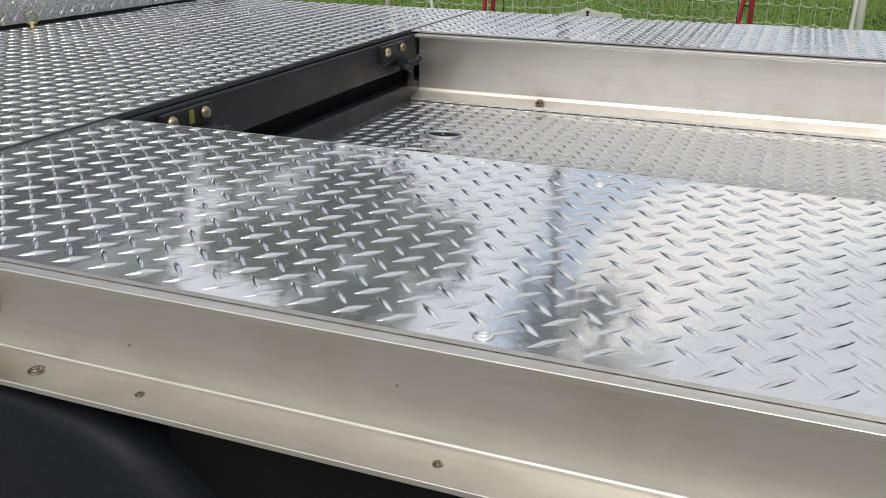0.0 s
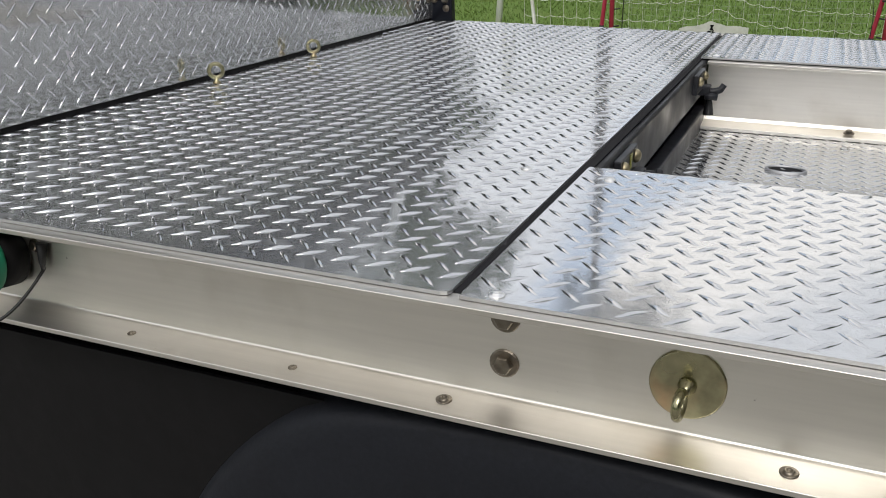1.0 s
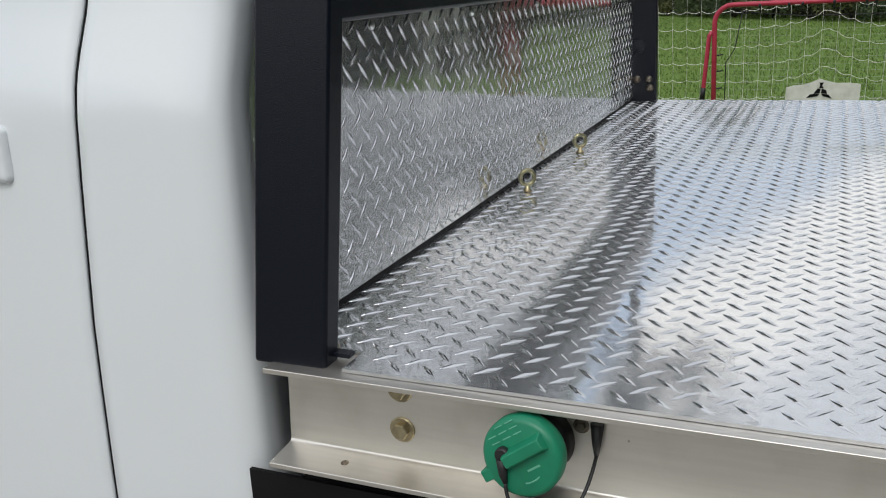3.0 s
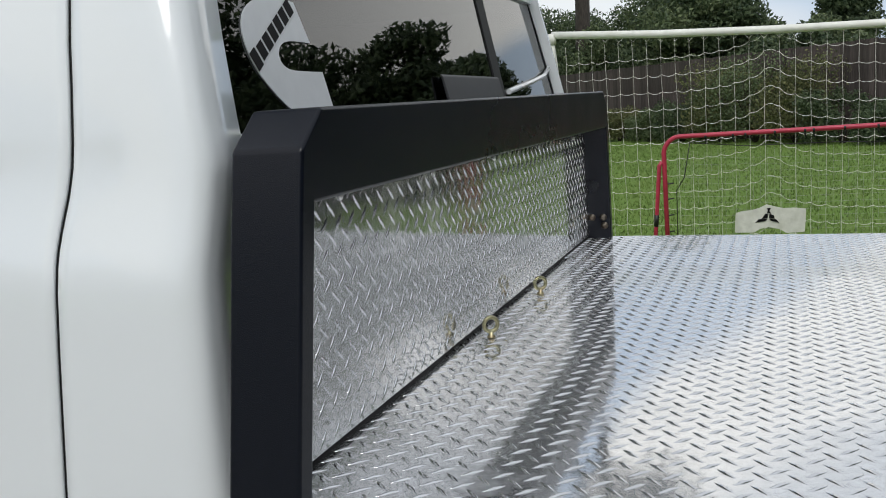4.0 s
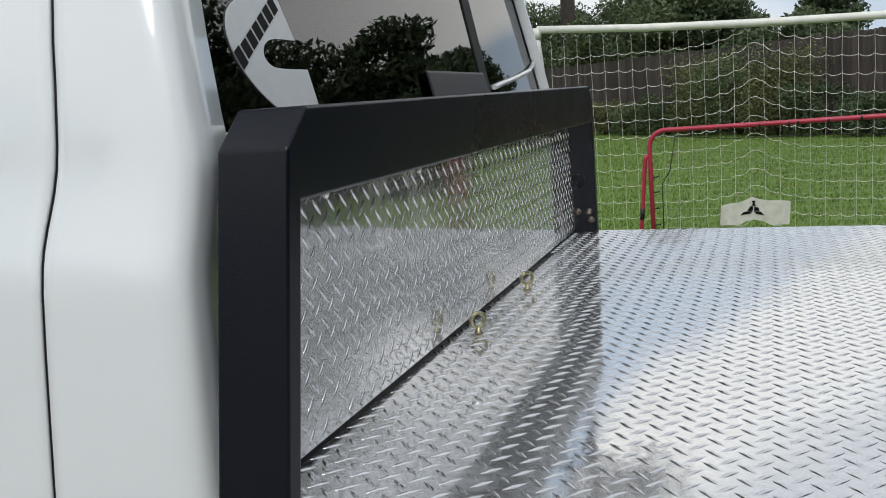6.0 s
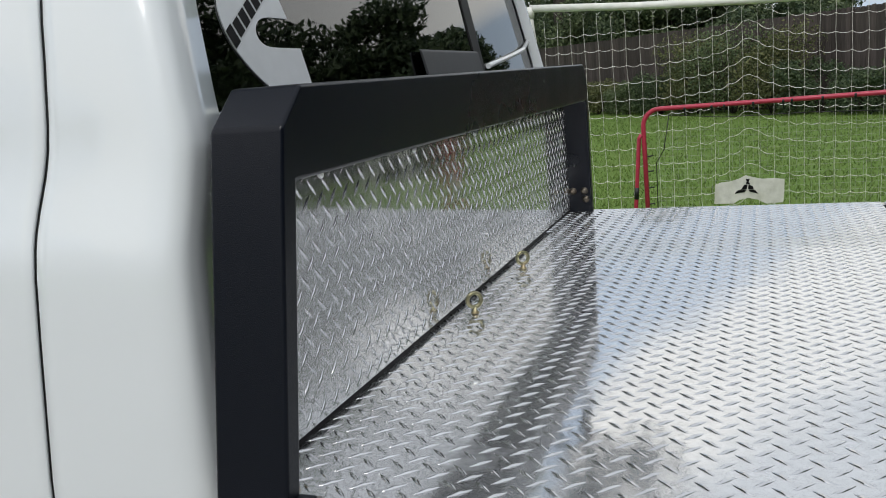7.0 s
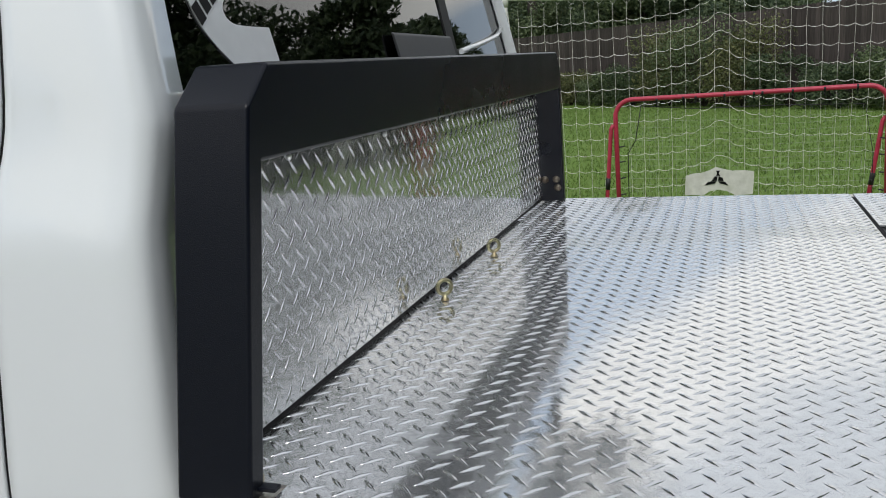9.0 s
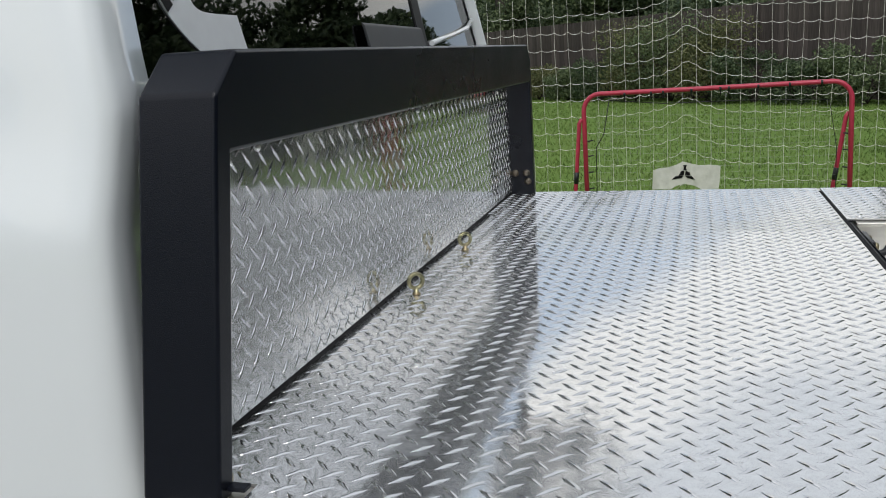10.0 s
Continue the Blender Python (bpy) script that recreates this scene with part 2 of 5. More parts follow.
def add_specks(m, scale, low, high, colour):
    """Scatters small dirt specks over a surface."""
    n, l = m.node_tree.nodes, m.node_tree.links
    b = n["Principled BSDF"]
    old = b.inputs["Base Color"].links[0].from_socket
    co = n.new("ShaderNodeTexCoord")
    t = n.new("ShaderNodeTexNoise")
    t.inputs["Scale"].default_value = scale
    t.inputs["Detail"].default_value = 3.0
    l.new(co.outputs["Object"], t.inputs["Vector"])
    k = n.new("ShaderNodeMapRange")
    k.inputs["From Min"].default_value, k.inputs["From Max"].default_value = low, high
    l.new(t.outputs["Fac"], k.inputs["Value"])
    mx = n.new("ShaderNodeMix")
    mx.data_type = "RGBA"
    mx.inputs["B"].default_value = (*colour, 1)
    l.new(k.outputs["Result"], mx.inputs["Factor"])
    l.new(old, mx.inputs["A"])
    l.new(mx.outputs["Result"], b.inputs["Base Color"])


add_specks(BRUSHED, 70.0, 0.755, 0.8, (0.2, 0.18, 0.15))
add_specks(TREAD, 45.0, 0.68, 0.78, (0.5, 0.49, 0.46))
add_haze(TREAD, 0.25, 0.5, 0.4)
add_haze(LUGS, 0.1, 0.4)


# ---- mesh helpers ----
def bm_box(bm, x0, x1, y0, y1, z0, z1, mat=0):
    v = [bm.verts.new(p) for p in ((x0, y0, z0), (x1, y0, z0), (x1, y1, z0), (x0, y1, z0), (x0, y0, z1), (x1, y0, z1), (x1, y1, z1), (x0, y1, z1))]
    for q in ((0, 3, 2, 1), (4, 5, 6, 7), (0, 1, 5, 4), (1, 2, 6, 5), (2, 3, 7, 6), (3, 0, 4, 7)):
        f = bm.faces.new([v[i] for i in q])
        f.material_index = mat
    return v


def bm_prism(bm, outline, axis, a, b):
    """Extrudes a closed outline of (p, q) along an axis from a to b."""
    def at(p, q, s):
        return {"x": (s, p, q), "y": (p, s, q), "z": (p, q, s)}[axis]
    lo = [bm.verts.new(at(p, q, a)) for p, q in outline]
    hi = [bm.verts.new(at(p, q, b)) for p, q in outline]
    k = len(outline)
    bm.faces.new(lo)
    bm.faces.new(hi)
    for i in range(k):
        bm.faces.new((lo[i], lo[(i + 1) % k], hi[(i + 1) % k], hi[i]))


def bm_tube(bm, path, radius, sides=8, closed=False, caps=True):
    pts = [Vector(p) for p in path]
    rings, side = [], None
    k = len(pts)
    for i, p in enumerate(pts):
        if closed:
            d = (pts[(i + 1) % k] - pts[i - 1]).normalized()
        else:
            d = (pts[min(i + 1, k - 1)] - pts[max(i - 1, 0)]).normalized()
        if side is None:
            ref = Vector((0, 0, 1)) if abs(d.z) < 0.9 else Vector((1, 0, 0))
            side = d.cross(ref).normalized()
        else:
            side = (side - d * side.dot(d)).normalized()
        up = d.cross(side)
        r = radius(i / (k - 1)) if callable(radius) else radius
        rings.append([bm.verts.new(p + (side * math.cos(a) + up * math.sin(a)) * r) for a in (2 * math.pi * j / sides for j in range(sides))])
    n = k if closed else k - 1
    for i in range(n):
        a, b = rings[i], rings[(i + 1) % k]
        for j in range(sides):
            f = bm.faces.new((a[j], a[(j + 1) % sides], b[(j + 1) % sides], b[j]))
            f.smooth = True
    if caps and not closed:
        bm.faces.new(rings[0])
        bm.faces.new(rings[-1])


def bm_lathe(bm, profile, origin, axis, sides=24):
    """Turns a profile of (radius, height along axis) round the axis."""
    d = Vector(axis).normalized()
    ref = Vector((0, 0, 1)) if abs(d.z) < 0.9 else Vector((1, 0, 0))
    u = d.cross(ref).normalized()
    w = d.cross(u)
    rings = []
    for r, h in profile:
        c = Vector(origin) + d * h
        rings.append([bm.verts.new(c + (u * math.cos(t) + w * math.sin(t)) * max(r, 1e-4)) for t in (2 * math.pi * j / sides for j in range(sides))])
    for a, b in zip(rings, rings[1:]):
        for j in range(sides):
            f = bm.faces.new((a[j], a[(j + 1) % sides], b[(j + 1) % sides], b[j]))
            f.smooth = True
    bm.faces.new(rings[0])
    bm.faces.new(rings[-1])


def finish(name, bm, mats, bevel=0.0, segments=2, smooth=False, fix=True):
    if fix:
        bmesh.ops.recalc_face_normals(bm, faces=bm.faces[:])
    me = bpy.data.meshes.new(name)
    if smooth:
        for f in bm.faces:
            f.smooth = True
    bm.to_mesh(me)
    bm.free()
    for m in mats if isinstance(mats, (list, tuple)) else [mats]:
        me.materials.append(m)
    ob = new(name, me)
    if bevel > 0:
        mod = ob.modifiers.new("edge", "BEVEL")
        mod.width, mod.segments, mod.limit_method = bevel, segments, "ANGLE"
        mod.harden_normals = True
        for p in me.polygons:
            p.use_smooth = True
    return ob


def part(name, bm, mats, parent, label="", bevel=0.0, segments=2, smooth=False, fix=True):
    ob = finish(name, bm, mats, bevel, segments, smooth, fix)
    ob.parent = parent
    return tagged(ob, label)


def thing(name, label, category, group="", at=(0, 0, 0)):
    ob = new(name)
    ob.empty_display_size = 0.1
    ob.location = at
    return tagged(ob, label, category, group)


def raw(name, verts, faces, mats, parent=None, smooth=False, indices=None):
    me = bpy.data.meshes.new(name)
    me.from_pydata(verts, [], faces)
    for m in mats if isinstance(mats, (list, tuple)) else [mats]:
        me.materials.append(m)
    if smooth:
        me.polygons.foreach_set("use_smooth", [True] * len(me.polygons))
    if indices is not None:
        me.polygons.foreach_set("material_index", indices)
    ob = new(name, me)
    ob.parent = parent
    return ob


# ---- raised-lug tread plate ----
PITCH = 0.043
LUG_L, LUG_W, LUG_H = 0.0182, 0.0032, 0.0028
LUG_U = (-1.0, -0.8, -0.5, -0.2, 0.0, 0.2, 0.5, 0.8, 1.0)
LUG_V = (-1.0, -0.9, -0.55, 0.0, 0.55, 0.9, 1.0)


def lug_template():
    """One lug: pointed at both ends, fullest in the middle, with a narrow rounded crest."""
    out = []
    for u in LUG_U:
        width = LUG_W * (0.1 + 0.9 * (1.0 - u * u) ** 0.85)
        crest = LUG_H * (0.66 * (1.0 - abs(u) ** 2.5) + 0.34 * math.exp(-(u / 0.28) ** 2))
        out.append([(u * LUG_L, v * width, crest * (1.0 - v * v) ** 0.75) for v in LUG_V])
    return out


LUG = lug_template()


def lugs(p0, p1, q0, q1, phase_p, phase_q, skip=None, turn=1, pitch=(PITCH, PITCH)):
    """Vertices (p, q, height) and faces of all lugs in a rectangle, alternating in direction."""
    verts, faces = [], []
    rng = random.Random(5)
    PX, PY = pitch
    i0, i1 = math.floor((p0 - phase_p) / (PX / 2)) - 1, math.ceil((p1 - phase_p) / (PX / 2)) + 1
    j0, j1 = math.floor((q0 - phase_q) / (PY / 2)) - 1, math.ceil((q1 - phase_q) / (PY / 2)) + 1
    for i in range(i0, i1 + 1):
        for j in range(j0, j1 + 1):
            if (i + j) % 2:
                continue
            c = -1 if i % 2 == 0 else 1
            p, q = phase_p + i * PX / 2, phase_q + j * PY / 2
            if p < p0 + 0.005 or p > p1 - 0.005 or q < q0 + 0.005 or q > q1 - 0.005 or (skip and skip(p, q)):
                continue
            a = turn * c * radians(45)
            ca, sa = math.cos(a), math.sin(a)
            k = rng.uniform(0.9, 1.08)
            reach = LUG_L * 0.74
            cut = min(1.0, (min(p - p0, p1 - p, q - q0, q1 - q) - 0.0012) / reach)
            base = len(verts)
            for ring in LUG:
                for u, w, h in ring:
                    u *= cut
                    verts.append((p + u * ca - w * sa, q + u * sa + w * ca, h * k))
            m = len(LUG_V)
            for r in range(len(LUG_U) - 1):
                for c in range(base + r * m, base + r * m + m - 1):
                    faces.append((c, c + m, c + m + 1, c + 1))
    return verts, faces


def tread_panel(name, outline, box, place, parent, thickness=0.0042, phase=(0.773, 0.153), skip=None, label="", turn=1, pitch=(PITCH, PITCH)):
    """A sheet with the given outline in its plane, lugs on top; place maps (p, q, height) into the world."""
    verts, faces = [], []
    k = len(outline)
    verts += [(p, q, 0.0) for p, q in outline] + [(p, q, -thickness) for p, q in outline]
    faces.append(tuple(range(k)))
    faces.append(tuple(range(2 * k - 1, k - 1, -1)))
    idx = [0, 1]
    for i in range(k):
        faces.append((i, k + i, k + (i + 1) % k, (i + 1) % k))
        idx.append(1)
    lv, lf = lugs(*box, *phase, skip, turn, pitch)
    base = len(verts)
    verts += lv
    faces += [tuple(base + i for i in f) for f in lf]
    idx += [2] * len(lf)
    ob = raw(name, [place(*v) for v in verts], faces, [TREAD, EDGE, LUGS], parent, indices=idx)
    ob.data.polygons.foreach_set("use_smooth", [i >= k + 2 for i in range(len(faces))])
    return tagged(ob, label)


DECK = 1.0
BED_W, BED_END = 2.34, 2.75
BED_MID = 1.132
SKEW = -0.019  # headboard and cab stand a touch askew to the bed
RAIL_OUT, WEB_Y = -0.0175, 0.034

# ---- ground ----
bm = bmesh.new()
R = 900.0
ring = [bm.verts.new((R * math.cos(2 * math.pi * i / 48), R * math.sin(2 * math.pi * i / 48), 0.0)) for i in range(48)]
bm.faces.new(ring)
tagged(finish("ground", bm, GRASS), "short green mown lawn reaching the fence", "lawn", kind="structure")
bm = bmesh.new()
bm_prism(bm, [(-9, -9), (24, -9), (24, 6), (3.4, 6), (3.4, 3.1), (-9, 3.1)], "z", -0.1, 0.03)
tagged(finish("driveway", bm, DRIVE, bevel=0.01), "tan concrete driveway under the truck", "driveway", kind="structure")

# ---- flatbed ----
flatbed = thing("truck_flatbed", "bright aluminium tread-plate flatbed mounted behind the white cab", "truck bed", at=(0, 0, 0))


def deck_place(p, q, h):
    return (p, q, DECK + h)


def in_notch(p, q):
    return (p < 0.088 and q < 0.058) or p < -0.03 + SKEW * q


tread_panel("deck_panel", [(0.072, 0.0), (0.928, 0.0), (0.9345, 0.0026), (0.937, 0.009), (0.937, BED_W), (-0.095, BED_W), (-0.052, 0.05), (0.072, 0.05)],
            (-0.09, 0.937, 0.0, BED_W), deck_place, flatbed, skip=in_notch, label="main deck sheet of bright raised-lug tread plate")
tread_panel("side_panel", [(0.949, -0.002), (BED_END, -0.002), (BED_END, 0.53), (0.949, 0.53)], (0.949, BED_END, -0.002, 0.53),
            deck_place, flatbed, phase=(1.786, 0.249), pitch=(0.0432, 0.0418), label="screwed-down tread-plate cover beside the hitch well")
tread_panel("side_panel", [(0.949, 1.763), (BED_END, 1.763), (BED_END, BED_W), (0.949, BED_W)], (0.949, BED_END, 1.763, BED_W),
            deck_place, flatbed, phase=(1.786, 0.249), pitch=(0.0432, 0.0418), label="screwed-down tread-plate cover beside the hitch well")


def well_place(p, q, h):
    return (p, q, 0.815 + h)


tread_panel("well_floor", [(0.972, 0.3), (BED_END, 0.3), (BED_END, 1.735), (0.972, 1.735)], (0.972, BED_END, 0.3, 1.735), well_place, flatbed,
            label="sunken tread-plate floor of the hitch well")

# side rail: outward-facing channel
bm = bmesh.new()
rail = [(RAIL_OUT, 0.9952), (RAIL_OUT, 0.9885), (WEB_Y - 0.006, 0.986), (WEB_Y, 0.98), (WEB_Y, 0.8785), (WEB_Y - 0.0004, 0.8769), (WEB_Y - 0.0016, 0.8755), (WEB_Y - 0.0036, 0.8744),
        (WEB_Y - 0.0062, 0.8737), (RAIL_OUT, 0.8695), (RAIL_OUT, 0.863), (WEB_Y + 0.008, 0.868), (WEB_Y + 0.008, 0.984), (0.09, 0.984), (0.09, 0.9952)]
bm_prism(bm, rail, "x", -0.026, BED_END)
for v in bm.verts:
    if v.co.x < 0 and v.co.z < 0.88:
        v.co.x -= 0.006
side_rail = part("side_rail", bm, BRUSHED, flatbed, "brushed aluminium channel rail along the bed's edge", bevel=0.0012, segments=2)
bm = bmesh.new()
bm_prism(bm, [(2 * BED_MID + 0.076 - p, q) for p, q in rail], "x", -0.03, BED_END)
part("side_rail", bm, BRUSHED, flatbed, "brushed aluminium channel rail along the bed's edge", bevel=0.0012)


def hex_bolt(name, pos, axis, r, mat, parent, washer=1.5, height=0.55, label=""):
    bm = bmesh.new()
    bm_lathe(bm, [(r * washer, 0.0), (r * washer, r * 0.16), (r * washer * 0.92, r * 0.26)], pos, axis, 20)
    top = Vector(pos) + Vector(axis).normalized() * r * 0.26
    bm_lathe(bm, [(r, 0.0), (r, r * height), (r * 0.86, r * (height + 0.16))], top, axis, 6)
    for f in bm.faces:
        f.smooth = False
    return part(name, bm, mat, parent, label)


def pan_screw(name, pos, axis, r, mat, parent, label=""):
    bm = bmesh.new()
    bm_lathe(bm, [(r, 0.0), (r, r * 0.12), (r * 0.84, r * 0.2), (r * 0.62, r * 0.16), (r * 0.56, r * 0.34), (r * 0.36, r * 0.4), (r * 0.28, r * 0.2), (r * 0.02, r * 0.18)], pos, axis, 16)
    return part(name, bm, mat, parent, label)


for bx, bolt_metal in ((0.128, OLD_ZINC), (0.987, STEEL)):
    hex_bolt("rail_bolt", (bx, WEB_Y, 0.915), (0, -1, 0), 0.0108, bolt_metal, side_rail, label="weathered hex bolt with washer")
    hex_bolt("rail_bolt", (bx, WEB_Y, 0.967), (0, -1, 0), 0.0108, bolt_metal, side_rail, label="weathered hex bolt with washer")
for sx, sr in ((0.06, 0.005), (0.512, 0.0055), (0.742, 0.0055), (0.929, 0.009), (1.275, 0.009), (1.405, 0.005), (1.72, 0.005), (1.98, 0.005)):
    pan_screw("flange_screw", (sx, 0.008, 0.8717), (0, -0.09, 1), sr, STEEL, side_rail)
for sx, sy in ((0.133, 0.476), (0.866, 0.48), (0.855, 1.827), (0.12, 1.84)):
    pan_screw("deck_screw", (sx, sy, DECK), (0, 0, 1), 0.0085, BRIGHT, flatbed)
for sx, sy in ((0.984, 0.012), (0.994, 0.47), (1.757, 0.012), (1.755, 0.472), (0.985, 1.8), (0.99, 2.28), (1.74, 1.8), (2.45, 0.012), (2.45, 0.47)):
    pan_screw("panel_screw", (sx, sy, DECK), (0, 0, 1), 0.009, BRIGHT, flatbed)

# tie-down eye on its round backing plate
bm = bmesh.new()
bm_lathe(bm, [(0.037, 0.0), (0.037, 0.002), (0.0355, 0.0032)], (1.174, WEB_Y, 0.93), (0, -1, 0), 36)
disc = part("backing_plate", bm, ZINC, flatbed, "round yellow-zinc backing plate for a tie-down eye")


def eye_ring(name, centre, radius, wire, normal, foot, parent, label=""):
    """A forged ring with a collar that reaches to its foot."""
    n = Vector(normal).normalized()
    d = (Vector(foot) - Vector(centre)).normalized()
    s = n.cross(d)
    bm = bmesh.new()
    bm_tube(bm, [Vector(centre) + (d * math.cos(2 * math.pi * i / 22) + s * math.sin(2 * math.pi * i / 22)) * radius for i in range(22)], wire, 10, True)
    gap = (Vector(foot) - Vector(centre)).length
    bm_lathe(bm, [(wire * 1.0, -(gap - radius) - wire * 0.3), (wire * 1.15, -0.5 * (gap - radius)), (wire * 1.9, -0.003), (wire * 1.9, 0.0)], foot, d, 14)
    return part(name, bm, ZINC, parent, label)


eye_ring("tie_down_eye", (1.171, WEB_Y - 0.028, 0.921), 0.0125, 0.0048, (1, 0.15, 0.1), (1.174, WEB_Y - 0.003, 0.93), disc, "yellow-zinc eye bolt")

# filler cap on the rail
CAP = Vector((0.299, -0.003, 0.939))
CAP_AXIS = Vector((-0.05, -1.0, 0.12)).normalized()
bm = bmesh.new()
bm_lathe(bm, [(0.0385, 0.003), (0.0432, 0.006), (0.0443, 0.011), (0.0443, 0.024), (0.042, 0.0285), (0.038, 0.0305), (0.001, 0.0305)], CAP, CAP_AXIS, 48)
cap = part("fuel_cap", bm, GREEN, flatbed, "green diesel fuel cap on a black tether", smooth=True)
bm = bmesh.new()
bm_lathe(bm, [(0.03, -0.036), (0.0385, -0.034), (0.0385, 0.006), (0.03, 0.006)], CAP, CAP_AXIS, 36)
part("filler_neck", bm, SKIRT, flatbed, "black filler neck behind the fuel cap")
hex_bolt("neck_bolt", (0.345, WEB_Y, 0.955), (0, -1, 0), 0.006, STEEL, flatbed)
up = Vector((0, 0, 1)) - CAP_AXIS * CAP_AXIS.z
up.normalize()
across = up.cross(CAP_AXIS).normalized()
if across.x < 0:
    across = -across


def on_cap(a, b, h):
    return CAP + across * a + up * b + CAP_AXIS * h


def cap_bar(name, a0, b0, a1, b1, width, h0, h1, mat, taper=1.0, label=""):
    bm = bmesh.new()
    d = Vector((a1 - a0, b1 - b0)).normalized()
    s = Vector((-d.y, d.x)) * width / 2
    low = [(a0 - s.x, b0 - s.y), (a1 - s.x, b1 - s.y), (a1 + s.x, b1 + s.y), (a0 + s.x, b0 + s.y)]
    s = s * taper
    high = [(a0 - s.x, b0 - s.y), (a1 - s.x, b1 - s.y), (a1 + s.x, b1 + s.y), (a0 + s.x, b0 + s.y)]
    lo = [bm.verts.new(on_cap(a, b, h0)) for a, b in low]
    hi = [bm.verts.new(on_cap(a, b, h1)) for a, b in high]
    bm.faces.new(lo)
    bm.faces.new(hi)
    for i in range(4):
        bm.faces.new((lo[i], lo[(i + 1) % 4], hi[(i + 1) % 4], hi[i]))
    return part(name, bm, mat, cap, label, bevel=0.002, segments=3)


cap_bar("grip", -0.014, -0.004, 0.026, 0.025, 0.021, 0.029, 0.044, GREEN, 0.6, "raised green grip bar")
cap_bar("stop_lug", -0.042, -0.03, -0.03, -0.022, 0.015, 0.006, 0.03, GREEN, 0.9)
for k in range(3):
    for w in range(3):
        if k == 2 and w == 0:
            continue
        a0, b0 = -0.031 + 0.0115 * w - 0.005 * k, 0.009 + 0.0078 * w + 0.0052 * k
        cap_bar("print_bar", a0, b0, a0 + 0.0085, b0 + 0.0058, 0.0013, 0.0302, 0.0309, PALE)
cap_bar("print_bar", 0.009, -0.012, 0.022, -0.003, 0.0024, 0.0302, 0.0309, PALE)
for k in range(4):
    a = radians(-75 + 10 * k)
    b = a + radians(10)
    cap_bar("print_bar", 0.027 * math.cos(a), 0.027 * math.sin(a), 0.027 * math.cos(b), 0.027 * math.sin(b), 0.0016, 0.0302, 0.031, PALE)
bm = bmesh.new()
start = on_cap(-0.018, -0.001, 0.034)
end = Vector((0.364, WEB_Y - 0.006, 0.957))
bm_lathe(bm, [(0.0085, 0.0), (0.0085, 0.006), (0.0065, 0.0085)], on_cap(-0.018, 0.002, 0.03), CAP_AXIS, 16)
bm_tube(bm, [start + CAP_AXIS * 0.002, start + Vector((0.001, -0.003, -0.018)), start + Vector((0.003, -0.002, -0.028))], lambda f: 0.0065 - 0.0038 * f, 10)
cord = [start + Vector((0.003, -0.002, -0.026))]
p0, p3 = cord[0], end + Vector((0.0, -0.004, -0.03))
p1, p2 = p0 + Vector((0.0, -0.006, -0.05)), p3 + Vector((-0.002, -0.1, -0.08))
cord = [((1 - t) ** 3) * p0 + 3 * t * (1 - t) ** 2 * p1 + 3 * t * t * (1 - t) * p2 + t ** 3 * p3 for t in (i / 22 for i in range(23))]
bm_tube(bm, cord, 0.0021, 8)
bm_tube(bm, [p3, p3 + Vector((0, 0.001, 0.014)), end + Vector((0, 0, 0.006))], lambda f: 0.0026 + 0.005 * f, 10)
part("tether", bm, CORD, cap, "black rubber tether cord")

# hitch well
bm = bmesh.new()
bm_box(bm, 0.93, 0.967, 0.2, 2.0, 0.905, 0.9925)
bm_box(bm, 0.93, 0.967, 0.092, 0.2, 0.96, 0.9925)
bmesh.ops.remove_doubles(bm, verts=bm.verts[:], dist=0.0001)
well_frame = part("well_frame", bm, FRAME, flatbed, "black-painted steel cross member", bevel=0.006, segments=2)
bm = bmesh.new()
bm_box(bm, 0.938, 0.973, 0.2, 2.0, 0.79, 0.862)
part("well_frame", bm, FRAME, flatbed, "black-painted steel cross member", bevel=0.006, segments=2)
# black strip laid in the open joint, standing in for its shade
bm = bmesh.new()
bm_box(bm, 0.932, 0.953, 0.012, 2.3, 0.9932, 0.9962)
part("gap_seal", bm, VOID, flatbed, "matt black strip added to keep the joint between the deck sheets dark", bevel=0.001)
# black sheet added behind the cross members, as the shade under the deck
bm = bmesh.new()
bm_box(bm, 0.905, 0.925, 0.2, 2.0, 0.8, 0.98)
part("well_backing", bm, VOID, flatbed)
bm = bmesh.new()
bm_box(bm, 0.9795, 0.9815, 0.69, 0.702, 0.96, 0.984)
part("sticker", bm, STICKER, flatbed, "small yellow tag beside the latch bolts")
bm = bmesh.new()
far = [(1.70, 0.993), (1.636, 0.993), (1.636, 0.985), (1.668, 0.983), (1.668, 0.842), (1.662, 0.833), (1.606, 0.8255), (1.606, 0.8165), (1.676, 0.8165), (1.676, 0.985), (1.70, 0.985)]
far = [(p + 0.097, q) for p, q in far]
bm_prism(bm, far, "x", 0.971, BED_END)
well_wall = part("well_wall", bm, BRUSHED, flatbed, "pale aluminium channel wall of the hitch well", bevel=0.0012)
bm = bmesh.new()
near = [(2 * 1.146 - p, q) for p, q in far]
bm_prism(bm, near, "x", 0.971, BED_END)
part("well_wall", bm, BRUSHED, flatbed, "pale aluminium channel wall of the hitch well", bevel=0.0012)
hex_bolt("wall_bolt", (1.341, 1.725, 0.833), (0, -0.12, 1), 0.009, STEEL, well_wall)
for sx in (1.331, 1.95):
    pan_screw("floor_screw", (sx, 1.622, 0.816), (0, 0, 1), 0.008, BRIGHT, flatbed)
